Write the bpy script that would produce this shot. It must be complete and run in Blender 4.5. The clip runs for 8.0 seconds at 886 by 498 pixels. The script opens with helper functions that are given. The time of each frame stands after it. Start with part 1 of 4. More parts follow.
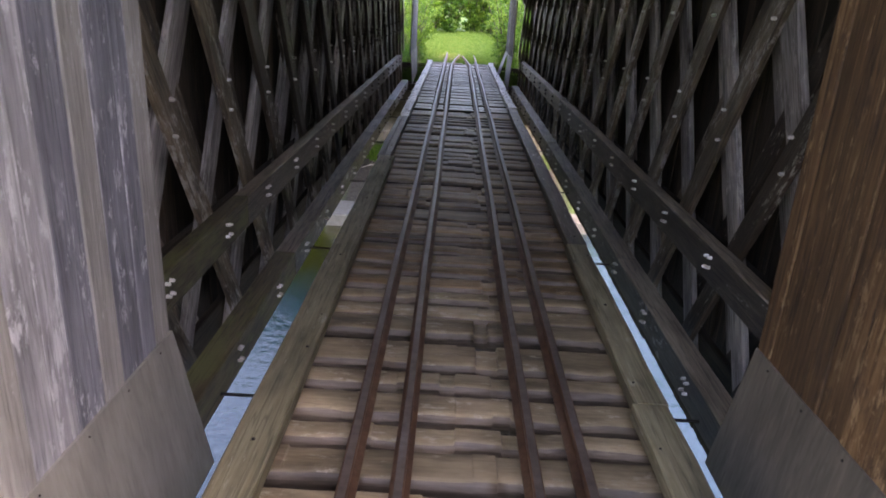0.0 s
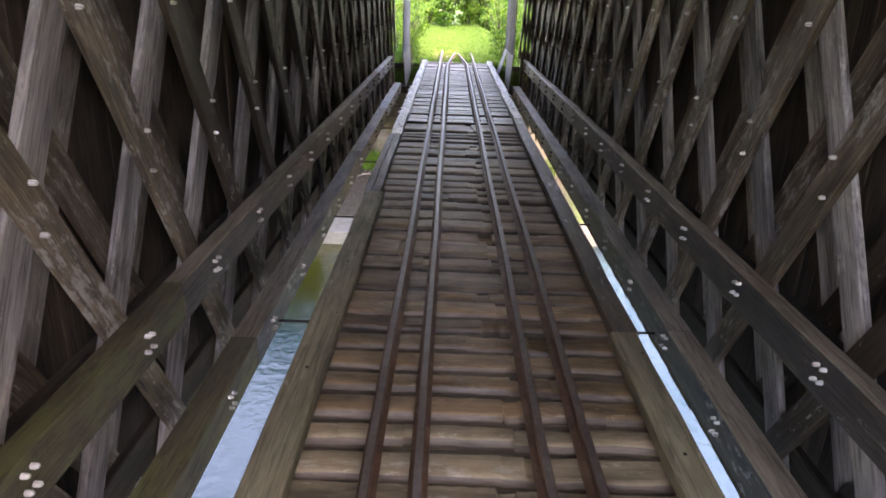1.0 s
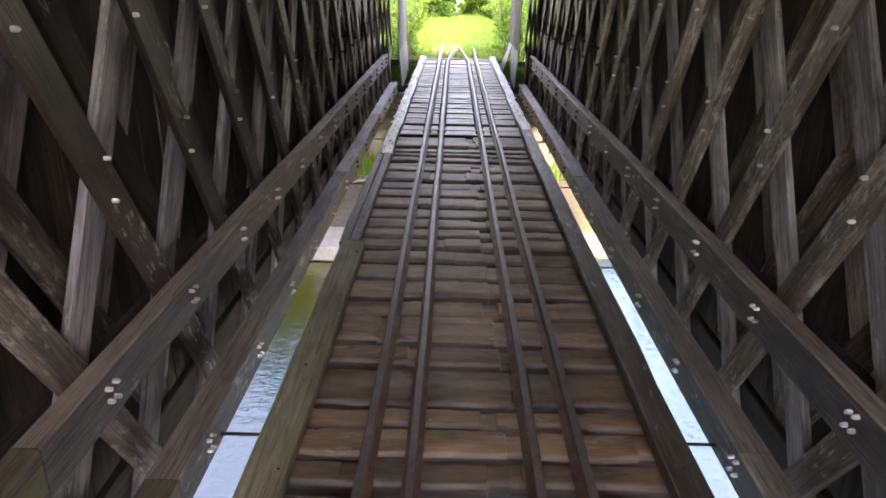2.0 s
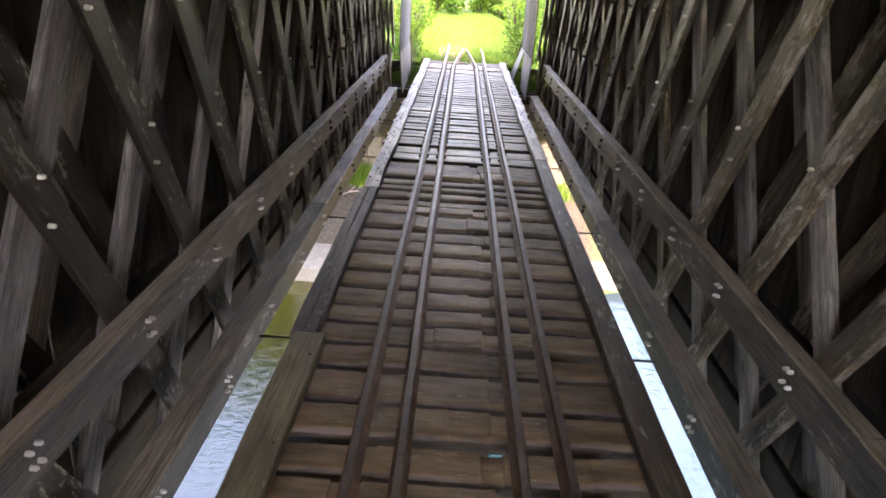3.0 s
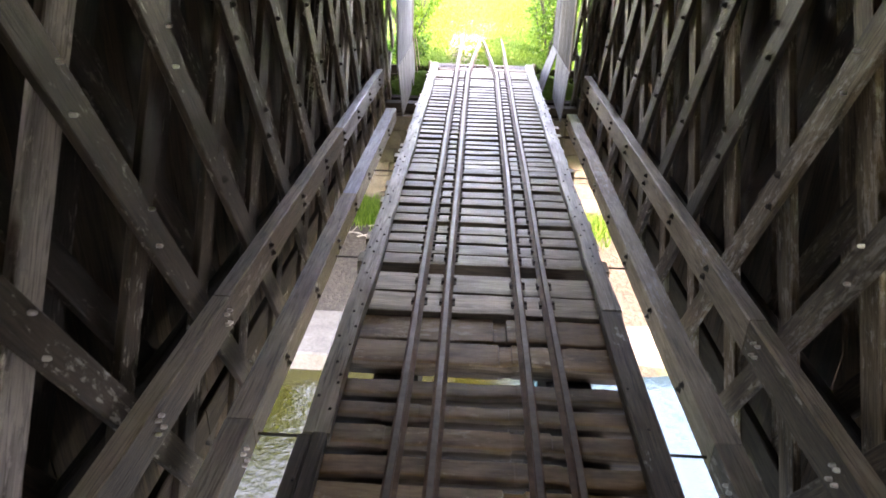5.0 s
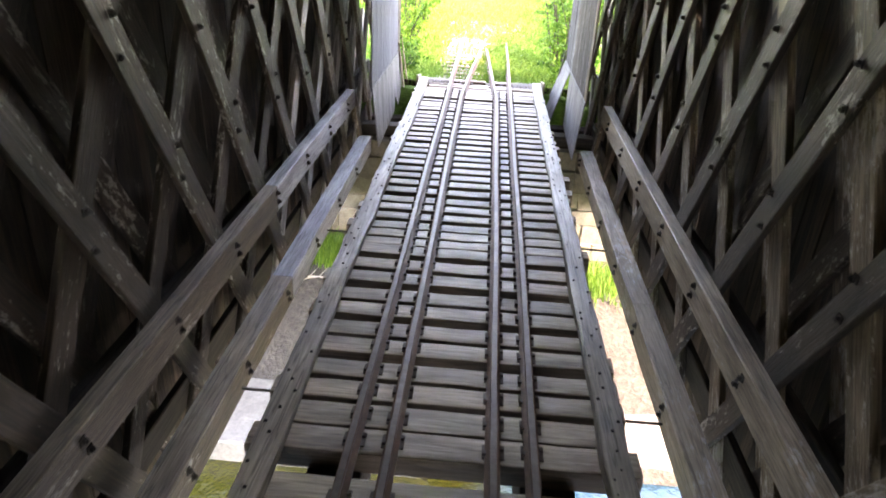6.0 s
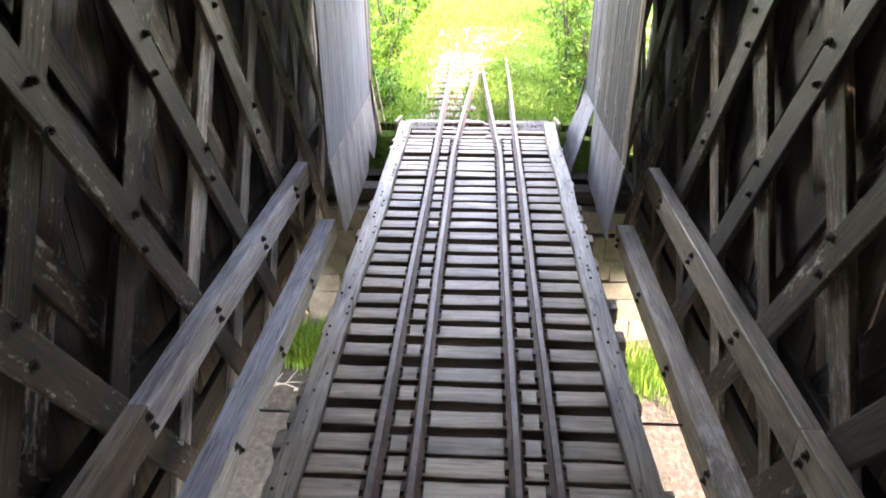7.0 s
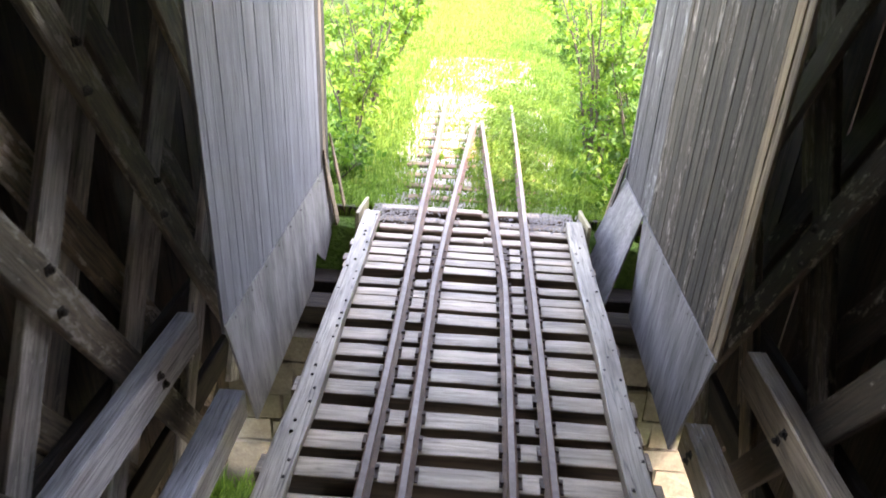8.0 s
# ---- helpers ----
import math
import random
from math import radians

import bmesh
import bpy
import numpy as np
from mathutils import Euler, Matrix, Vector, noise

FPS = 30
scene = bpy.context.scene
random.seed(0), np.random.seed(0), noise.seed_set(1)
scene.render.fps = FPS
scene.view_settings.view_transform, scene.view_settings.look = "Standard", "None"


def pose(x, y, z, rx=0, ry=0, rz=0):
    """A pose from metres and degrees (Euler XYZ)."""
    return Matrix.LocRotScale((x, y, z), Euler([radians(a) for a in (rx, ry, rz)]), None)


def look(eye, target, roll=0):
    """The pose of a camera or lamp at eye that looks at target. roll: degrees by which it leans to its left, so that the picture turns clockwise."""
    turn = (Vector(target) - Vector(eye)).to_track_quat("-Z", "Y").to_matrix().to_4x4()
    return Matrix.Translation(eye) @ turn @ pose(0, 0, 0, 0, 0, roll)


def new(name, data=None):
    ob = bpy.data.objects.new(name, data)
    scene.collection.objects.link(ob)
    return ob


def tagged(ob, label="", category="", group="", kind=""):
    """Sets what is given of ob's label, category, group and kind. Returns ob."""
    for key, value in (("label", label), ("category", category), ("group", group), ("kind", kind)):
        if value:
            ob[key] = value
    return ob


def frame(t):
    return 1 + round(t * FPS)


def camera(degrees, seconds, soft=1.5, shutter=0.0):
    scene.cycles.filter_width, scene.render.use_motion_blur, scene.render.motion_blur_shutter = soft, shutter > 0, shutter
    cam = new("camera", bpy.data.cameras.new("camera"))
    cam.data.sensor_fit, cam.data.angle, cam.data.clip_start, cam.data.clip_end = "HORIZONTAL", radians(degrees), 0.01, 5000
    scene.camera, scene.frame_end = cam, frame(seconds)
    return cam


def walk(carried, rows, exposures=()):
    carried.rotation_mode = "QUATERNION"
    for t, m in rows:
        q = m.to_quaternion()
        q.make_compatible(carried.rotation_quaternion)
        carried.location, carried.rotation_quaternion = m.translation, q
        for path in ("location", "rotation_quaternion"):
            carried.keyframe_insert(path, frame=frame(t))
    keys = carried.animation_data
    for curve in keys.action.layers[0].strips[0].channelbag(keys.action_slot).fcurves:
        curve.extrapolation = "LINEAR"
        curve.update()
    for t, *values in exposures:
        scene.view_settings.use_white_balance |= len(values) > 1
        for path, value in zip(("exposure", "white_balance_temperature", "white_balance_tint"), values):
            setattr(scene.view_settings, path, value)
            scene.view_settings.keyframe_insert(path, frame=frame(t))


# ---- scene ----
cam = camera(66.0, 8.0, soft=1.75, shutter=0.12)
PATH = [
    (0, (-0.219, -2.445, 2.9), (-0.226, -0.566, 2.215), 3.2),
    (0.5, (-0.269, -1.263, 3.003), (-0.268, 0.614, 2.314), 3.0),
    (1, (-0.307, -0.137, 3.07), (-0.31, 1.734, 2.363), 1.9),
    (1.5, (-0.298, 0.931, 3.135), (-0.305, 2.799, 2.418), 0.7),
    (1.7, (-0.26, 1.38, 3.204), (-0.275, 3.24, 2.469), 0.5),
    (2.8, (-0.161, 4.112, 3.235), (-0.178, 5.969, 2.49), 3.3),
    (3, (-0.18, 4.593, 3.266), (-0.195, 6.446, 2.515), 3.5),
    (3.5, (-0.231, 5.821, 3.38), (-0.261, 7.667, 2.611), 2.6),
    (4, (-0.346, 7.148, 3.722), (-0.389, 8.976, 2.912), -0.4),
    (4.5, (-0.294, 8.554, 4.005), (-0.358, 10.372, 3.174), -1.3),
    (4.7, (-0.287, 9.236, 4.072), (-0.351, 11.045, 3.222), -0.2),
    (5.8, (0.095, 13.097, 4.059), (0.008, 14.892, 3.181), 3.0),
    (6, (0.124, 13.989, 4.086), (0.038, 15.777, 3.194), 3.1),
    (6.5, (0.212, 16.136, 4.166), (0.117, 17.908, 3.245), 1.9),
    (7, (0.063, 18.373, 4.303), (-0.038, 20.141, 3.374), -0.2),
    (7.5, (-0.135, 20.576, 4.424), (-0.22, 22.349, 3.503), -0.5),
    (8, (-0.063, 22.897, 4.212), (-0.131, 24.674, 3.297), 2.8),
]
EXPOSURES = [(t, s, 8300 if t < 0.5 else 9100 if t < 2 else 10000 if t < 5 else 9300, 33 if t < 0.5 else 34 if t < 2 else 35 if t < 5 else 30) for t, s in ((0.0, 3.5), (0.5, 3.95), (1.0, 4.38), (3.0, 5.05), (4.5, 5.4), (6.0, 5.42), (7.0, 5.24), (8.0, 4.93))]
walk(cam, [(t, look(eye, target, roll)) for t, eye, target, roll in PATH], EXPOSURES)

# ---- sky and sun: high sun from the right-hand side of the bridge ----
SUN_FROM = Vector((0.56, -0.30, 0.77)).normalized()
world = bpy.data.worlds.new("sky")
scene.world = world
world.use_nodes = True
wn = world.node_tree
sky = wn.nodes.new("ShaderNodeTexSky")
sky.sky_type = "NISHITA"
sky.sun_disc = False
sky.sun_elevation = math.asin(SUN_FROM.z)
sky.sun_rotation = math.atan2(SUN_FROM.x, SUN_FROM.y)
wn.links.new(sky.outputs[0], wn.nodes["Background"].inputs[0])
wn.nodes["Background"].inputs[1].default_value = 0.15
sun_data = bpy.data.lights.new("sun", "SUN")
sun_data.energy, sun_data.angle, sun_data.color = 0.5, radians(2.0), (1.0, 0.975, 0.92)
sun = new("sun", sun_data)
sun.matrix_world = Matrix.Translation((20, -10, 40)) @ (-SUN_FROM).to_track_quat("-Z", "Y").to_matrix().to_4x4()

# ---- materials ----
def nodes_of(name):
    m = bpy.data.materials.new(name)
    m.use_nodes = True
    return m, m.node_tree.nodes, m.node_tree.links, m.node_tree.nodes["Principled BSDF"]


def ramp(n, stops):
    r = n.new("ShaderNodeValToRGB")
    els = r.color_ramp.elements
    while len(els) < len(stops):
        els.new(0.5)
    for e, (p, c) in zip(els, stops):
        e.position, e.color = p, (*c, 1)
    return r


def noise_tex(n, l, vec, scale, detail=4.0, rough=0.6):
    t = n.new("ShaderNodeTexNoise")
    t.inputs["Scale"].default_value, t.inputs["Detail"].default_value, t.inputs["Roughness"].default_value = scale, detail, rough
    if vec is not None:
        l.new(vec, t.inputs["Vector"])
    return t


def stretched(n, l, sx, sy, sz, shift=True):
    """Local coordinates scaled per axis, shifted at random from piece to piece."""
    tc = n.new("ShaderNodeTexCoord")
    mp = n.new("ShaderNodeMapping")
    mp.inputs["Scale"].default_value = (sx, sy, sz)
    l.new(tc.outputs["Object"], mp.inputs["Vector"])
    if not shift:
        return mp.outputs[0]
    info = n.new("ShaderNodeObjectInfo")
    mul = n.new("ShaderNodeMath")
    mul.operation = "MULTIPLY"
    mul.inputs[1].default_value = 37.0
    l.new(info.outputs["Random"], mul.inputs[0])
    add = n.new("ShaderNodeVectorMath")
    l.new(mp.outputs[0], add.inputs[0])
    l.new(mul.outputs[0], add.inputs[1])
    return add.outputs[0]


def mix(n, l, fac, a, b, mode="MIX"):
    m = n.new("ShaderNodeMix")
    m.data_type, m.blend_type = "RGBA", mode
    for sock, v in ((m.inputs[0], fac), (m.inputs[6], a), (m.inputs[7], b)):
        if isinstance(v, (int, float)):
            sock.default_value = v
        elif isinstance(v, tuple):
            sock.default_value = (*v, 1)
        else:
            l.new(v, sock)
    return m.outputs[2]


def wood(name, dark, mid, light, rough=0.85, patch=None, patch_at=0.55, vary=0.35, grain=1.0, bump=0.5, crack=0.5, blotch=0.8, along=1.0, warm=1.09, up=False, scuff=None, scuff_at=0.62, gloss=0.5):
    """Old timber: grain along local x, blotches at a larger scale, tone varied from piece to piece."""
    dark, mid, light = [(c[0] * warm, c[1], c[2] / warm ** 2) for c in (dark, mid, light)]
    m, n, l, p = nodes_of(name)

    def run(a, b):
        return stretched(n, l, b, b, a) if up else stretched(n, l, a, b, b)

    fine = noise_tex(n, l, run(1.6 * grain * along, 34 * grain), 1.0, 5)
    broad = noise_tex(n, l, run(0.9 * along ** 0.5, 4), 1.0, 4)
    r1 = ramp(n, [(0.28, dark), (0.5, mid), (0.75, light)])
    l.new(fine.outputs["Fac"], r1.inputs[0])
    r2 = ramp(n, [(0.32, (0.38, 0.37, 0.36)), (0.64, (1.25, 1.22, 1.18))])
    l.new(broad.outputs["Fac"], r2.inputs[0])
    col = mix(n, l, blotch, r1.outputs[0], r2.outputs[0], "MULTIPLY")
    if patch:
        spots = noise_tex(n, l, run(0.8 * along ** 0.7, 2.4 * along ** 0.3), 1.3, 5, 0.7)
        rr = ramp(n, [(patch_at, (0, 0, 0)), (patch_at + 0.12, (1, 1, 1))])
        l.new(spots.outputs["Fac"], rr.inputs[0])
        col = mix(n, l, rr.outputs[0], col, patch)
    if scuff:
        # pale scrapes and flakes a few centimetres long
        flake = noise_tex(n, l, run(5.0, 15.0), 1.0, 6, 0.75)
        where = noise_tex(n, l, run(0.7, 1.6), 1.0, 3, 0.5)
        both = n.new("ShaderNodeMath")
        both.operation = "MULTIPLY_ADD"
        both.inputs[1].default_value = 0.55
        l.new(where.outputs["Fac"], both.inputs[0])
        l.new(flake.outputs["Fac"], both.inputs[2])
        rs = ramp(n, [(scuff_at + 0.22, (0, 0, 0)), (scuff_at + 0.30, (1, 1, 1))])
        l.new(both.outputs[0], rs.inputs[0])
        col = mix(n, l, rs.outputs[0], col, scuff)
    # long drying cracks along the grain
    split = noise_tex(n, l, run(0.55, 15), 1.0, 2, 0.5)
    rc = ramp(n, [(0.47, (1, 1, 1)), (0.5, (crack, crack, crack)), (0.53, (1, 1, 1))])
    l.new(split.outputs["Fac"], rc.inputs[0])
    col = mix(n, l, 1.0, col, rc.outputs[0], "MULTIPLY")
    info = n.new("ShaderNodeObjectInfo")
    rv = ramp(n, [(0.0, (1 - vary,) * 3), (1.0, (1 + vary, 1 + vary * 0.95, 1 + vary * 0.85))])
    l.new(info.outputs["Random"], rv.inputs[0])
    col = mix(n, l, 1.0, col, rv.outputs[0], "MULTIPLY")
    l.new(col, p.inputs["Base Color"])
    p.inputs["Roughness"].default_value, p.inputs["Specular IOR Level"].default_value = rough, gloss
    b = n.new("ShaderNodeBump")
    b.inputs["Strength"].default_value, b.inputs["Distance"].default_value = bump, 0.016
    hsum = n.new("ShaderNodeMath")
    hsum.operation = "MULTIPLY_ADD"
    hsum.inputs[1].default_value = 0.6
    l.new(rc.outputs[0], hsum.inputs[0])
    l.new(fine.outputs["Fac"], hsum.inputs[2])
    l.new(hsum.outputs[0], b.inputs["Height"])
    l.new(b.outputs[0], p.inputs["Normal"])
    return m


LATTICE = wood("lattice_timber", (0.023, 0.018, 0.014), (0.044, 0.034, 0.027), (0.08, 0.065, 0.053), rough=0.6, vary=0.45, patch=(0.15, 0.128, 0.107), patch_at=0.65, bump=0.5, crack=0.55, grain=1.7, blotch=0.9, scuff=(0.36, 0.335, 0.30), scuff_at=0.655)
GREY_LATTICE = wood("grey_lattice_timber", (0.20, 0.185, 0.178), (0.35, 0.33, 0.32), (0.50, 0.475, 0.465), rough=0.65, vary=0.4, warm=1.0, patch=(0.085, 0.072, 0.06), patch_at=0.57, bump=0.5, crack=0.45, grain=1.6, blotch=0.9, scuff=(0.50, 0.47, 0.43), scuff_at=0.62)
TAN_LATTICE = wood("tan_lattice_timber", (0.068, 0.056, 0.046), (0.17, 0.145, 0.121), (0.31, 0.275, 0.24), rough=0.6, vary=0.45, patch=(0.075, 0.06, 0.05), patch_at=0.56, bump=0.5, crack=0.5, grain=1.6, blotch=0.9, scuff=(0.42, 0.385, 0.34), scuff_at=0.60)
CHORD = wood("chord_timber", (0.04, 0.032, 0.025), (0.08, 0.066, 0.053), (0.14, 0.118, 0.098), rough=0.5, vary=0.2, crack=0.5, patch=(0.22, 0.20, 0.175), patch_at=0.64, grain=1.5, scuff=(0.34, 0.315, 0.28), scuff_at=0.67)
GREY_CHORD = wood("grey_chord_timber", (0.038, 0.032, 0.027), (0.08, 0.07, 0.061), (0.15, 0.134, 0.12), rough=0.5, vary=0.2, crack=0.5, patch=(0.045, 0.038, 0.032), patch_at=0.56, grain=1.5, scuff=(0.36, 0.335, 0.31), scuff_at=0.66)
# paler chord timber that carries light from above on the top faces
CHORD_TOP = wood("toplit_chord_timber", (0.15, 0.13, 0.11), (0.26, 0.23, 0.20), (0.37, 0.335, 0.30), rough=0.6, vary=0.2, crack=0.5, patch=(0.12, 0.10, 0.085), patch_at=0.60, grain=1.5, blotch=0.6)
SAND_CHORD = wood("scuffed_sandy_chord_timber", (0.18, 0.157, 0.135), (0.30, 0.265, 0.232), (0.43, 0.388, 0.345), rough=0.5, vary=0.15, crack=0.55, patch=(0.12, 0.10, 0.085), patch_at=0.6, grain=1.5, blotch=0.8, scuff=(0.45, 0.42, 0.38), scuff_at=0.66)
MOSSY = wood("mossy_chord_timber", (0.055, 0.047, 0.03), (0.105, 0.092, 0.057), (0.17, 0.152, 0.098), rough=0.65, vary=0.2, crack=0.55, patch=(0.135, 0.135, 0.05), patch_at=0.47, grain=1.5)
TIE = wood("worn_tie_timber", (0.31, 0.23, 0.137), (0.345, 0.26, 0.157), (0.38, 0.292, 0.18), rough=0.6, gloss=0.4, vary=0.22, patch=(0.17, 0.116, 0.07), patch_at=0.63, bump=0.3, crack=0.8, blotch=0.95, along=2.0, grain=1.4, warm=1.0, scuff=(0.50, 0.41, 0.29), scuff_at=0.66)
BROWN_TIE = wood("brown_tie_timber", (0.215, 0.138, 0.076), (0.25, 0.162, 0.09), (0.29, 0.192, 0.108), rough=0.55, gloss=0.3, vary=0.28, patch=(0.09, 0.056, 0.033), patch_at=0.63, bump=0.3, crack=0.8, blotch=0.95, along=2.0, grain=1.4, warm=1.02, scuff=(0.40, 0.29, 0.18), scuff_at=0.67)
# shade on the rounded fronts of old ties, put into a darker timber
TIE_NOSE = wood("shaded_tie_nose_timber", (0.15, 0.105, 0.072), (0.20, 0.147, 0.105), (0.26, 0.198, 0.147), rough=0.45, gloss=0.45, vary=0.25, patch=(0.085, 0.055, 0.038), patch_at=0.60, bump=0.3, crack=0.8, blotch=0.8, along=2.0, warm=1.0)
NEWER_TIE = wood("grey_tie_timber", (0.29, 0.25, 0.215), (0.43, 0.38, 0.335), (0.57, 0.515, 0.46), rough=0.5, gloss=0.45, vary=0.16, crack=0.6, bump=0.5, blotch=0.8, grain=1.5)
# tie sides painted dark to stand for shade in the gaps
GAP_SHADE = wood("shade_dark_tie_sides", (0.06, 0.045, 0.035), (0.10, 0.078, 0.062), (0.15, 0.12, 0.098), rough=0.7, vary=0.2)
GUARD = wood("guard_timber", (0.20, 0.172, 0.095), (0.27, 0.234, 0.138), (0.35, 0.308, 0.195), rough=0.65, vary=0.1, crack=0.6, bump=0.4, warm=0.99, patch=(0.17, 0.155, 0.07), patch_at=0.58, scuff=(0.42, 0.38, 0.27), scuff_at=0.68)
NEWER_GUARD = wood("grey_guard_timber", (0.22, 0.205, 0.185), (0.32, 0.30, 0.28), (0.42, 0.40, 0.375), rough=0.42, vary=0.1, crack=0.45)
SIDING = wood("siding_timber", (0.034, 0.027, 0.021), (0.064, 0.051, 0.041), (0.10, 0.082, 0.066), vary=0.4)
PALE_BOARD = wood("silver_grey_boards", (0.22, 0.223, 0.24), (0.32, 0.323, 0.343), (0.44, 0.443, 0.46), vary=0.12, warm=1.0, patch=(0.19, 0.196, 0.23), patch_at=0.57, crack=0.7, blotch=0.75, scuff=(0.50, 0.50, 0.52), scuff_at=0.58)
BLUE_BOARD = wood("blue_grey_boards", (0.14, 0.147, 0.177), (0.195, 0.203, 0.237), (0.27, 0.278, 0.31), vary=0.15, warm=1.0, patch=(0.33, 0.333, 0.35), patch_at=0.62, crack=0.7, blotch=0.75, scuff=(0.46, 0.465, 0.49), scuff_at=0.60)
TAN_BOARD = wood("tan_grey_boards", (0.25, 0.24, 0.222), (0.32, 0.31, 0.288), (0.39, 0.38, 0.355), vary=0.1, patch=(0.21, 0.208, 0.213), patch_at=0.64, crack=0.75, blotch=0.55, warm=1.0, scuff=(0.48, 0.47, 0.45), scuff_at=0.64)
FAR_BOARD = wood("streaked_grey_boards", (0.125, 0.131, 0.147), (0.16, 0.167, 0.185), (0.205, 0.213, 0.232), vary=0.04, patch=(0.11, 0.115, 0.13), patch_at=0.62, crack=0.85, blotch=0.5, warm=1.0)
BROWN_BOARD = wood("brown_boards", (0.075, 0.042, 0.022), (0.165, 0.098, 0.053), (0.27, 0.175, 0.10), vary=0.3, patch=(0.07, 0.042, 0.027), patch_at=0.54, crack=0.5, blotch=0.9, grain=0.8, scuff=(0.36, 0.22, 0.11), scuff_at=0.64)
GREY_BOARD = wood("grey_brown_boards", (0.022, 0.02, 0.019), (0.044, 0.04, 0.038), (0.08, 0.074, 0.069), vary=0.25, patch=(0.085, 0.06, 0.042), patch_at=0.6, crack=0.5, scuff=(0.24, 0.21, 0.185), scuff_at=0.66)
SLATE_BOARD = wood("slate_grey_boards", (0.04, 0.04, 0.043), (0.08, 0.08, 0.087), (0.135, 0.135, 0.145), vary=0.15, crack=0.5, warm=1.0, scuff=(0.30, 0.30, 0.31), scuff_at=0.66)
EDGE_BOARD = wood("light_brown_boards", (0.14, 0.10, 0.062), (0.22, 0.165, 0.11), (0.32, 0.25, 0.175), vary=0.2, patch=(0.10, 0.085, 0.07), patch_at=0.58, crack=0.3, warm=1.0)
PALE_SKIRT = wood("pale_grey_skirt_boards", (0.16, 0.157, 0.155), (0.225, 0.222, 0.22), (0.295, 0.291, 0.288), rough=0.6, vary=0.15, bump=0.3, warm=1.0, up=True)
FAR_SKIRT = wood("blue_grey_skirt_boards", (0.10, 0.10, 0.107), (0.165, 0.165, 0.176), (0.235, 0.235, 0.25), rough=0.6, vary=0.15, bump=0.3, warm=1.0, up=True)
# bluish chord timber with the far portal's sky light in its colour
SKYLIT_CHORD = wood("skylit_chord_timber", (0.20, 0.21, 0.23), (0.35, 0.363, 0.39), (0.49, 0.505, 0.53), rough=0.5, vary=0.15, warm=1.0, grain=1.4, patch=(0.17, 0.175, 0.19), patch_at=0.62)
SKIRT = wood("plain_grey_skirt_boards", (0.232, 0.22, 0.186), (0.262, 0.25, 0.215), (0.30, 0.287, 0.25), rough=0.6, vary=0.12, bump=0.1, blotch=0.4, crack=0.9, warm=0.99, up=True, patch=(0.22, 0.21, 0.185), patch_at=0.6)
DARK_SKIRT = wood("dark_grey_skirt_boards", (0.145, 0.135, 0.122), (0.185, 0.173, 0.157), (0.23, 0.217, 0.20), rough=0.6, vary=0.12, bump=0.1, blotch=0.5, crack=0.85, up=True)
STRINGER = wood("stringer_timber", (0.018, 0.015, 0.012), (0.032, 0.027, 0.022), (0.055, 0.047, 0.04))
PEG = wood("pale_peg_wood", (0.6, 0.57, 0.53), (0.75, 0.72, 0.68), (0.85, 0.83, 0.8), vary=0.15, warm=1.0, blotch=0.2)


def mottled(name, stops, scale, rough=0.9, metal=0.0, bump=0.4, dist=0.02, fine=9.0, coords="Object"):
    m, n, l, p = nodes_of(name)
    tc = n.new("ShaderNodeTexCoord")
    a = noise_tex(n, l, tc.outputs[coords], scale, 6, 0.65)
    b = noise_tex(n, l, tc.outputs[coords], scale * fine, 4, 0.6)
    r = ramp(n, stops)
    l.new(a.outputs["Fac"], r.inputs[0])
    r2 = ramp(n, [(0.3, (0.7, 0.7, 0.7)), (0.7, (1.2, 1.2, 1.2))])
    l.new(b.outputs["Fac"], r2.inputs[0])
    l.new(mix(n, l, 0.7, r.outputs[0], r2.outputs[0], "MULTIPLY"), p.inputs["Base Color"])
    p.inputs["Roughness"].default_value, p.inputs["Metallic"].default_value = rough, metal
    bp = n.new("ShaderNodeBump")
    bp.inputs["Strength"].default_value, bp.inputs["Distance"].default_value = bump, dist
    l.new(b.outputs["Fac"], bp.inputs["Height"])
    l.new(bp.outputs[0], p.inputs["Normal"])
    return m


RUST = mottled("rusty_rail_steel", [(0.3, (0.075, 0.036, 0.019)), (0.55, (0.15, 0.075, 0.04)), (0.8, (0.25, 0.135, 0.075))], 3, 0.65, 0.0, 0.3, 0.004)
RAIL_TOP = mottled("worn_rail_steel", [(0.3, (0.10, 0.072, 0.056)), (0.6, (0.165, 0.128, 0.106)), (0.8, (0.25, 0.212, 0.188))], 2, 0.48, 0.3, 0.2, 0.003)
IRON = mottled("dark_iron", [(0.3, (0.02, 0.018, 0.016)), (0.7, (0.06, 0.05, 0.045))], 20, 0.7, 0.4)
OLD_IRON = mottled("brown_plate_iron", [(0.3, (0.08, 0.058, 0.046)), (0.7, (0.16, 0.12, 0.095))], 14, 0.7, 0.1)
CONCRETE = mottled("pale_concrete", [(0.3, (0.13, 0.117, 0.093)), (0.6, (0.18, 0.165, 0.136)), (0.8, (0.235, 0.217, 0.182))], 1.5, 0.9)
STONE = mottled("abutment_stone", [(0.25, (0.11, 0.09, 0.06)), (0.55, (0.19, 0.165, 0.12)), (0.8, (0.27, 0.24, 0.185))], 2.5, 0.9, bump=0.7)
DIRT = mottled("bank_soil", [(0.3, (0.16, 0.125, 0.085)), (0.55, (0.27, 0.22, 0.155)), (0.8, (0.36, 0.30, 0.22))], 1.3, 0.95, bump=0.8, dist=0.05)
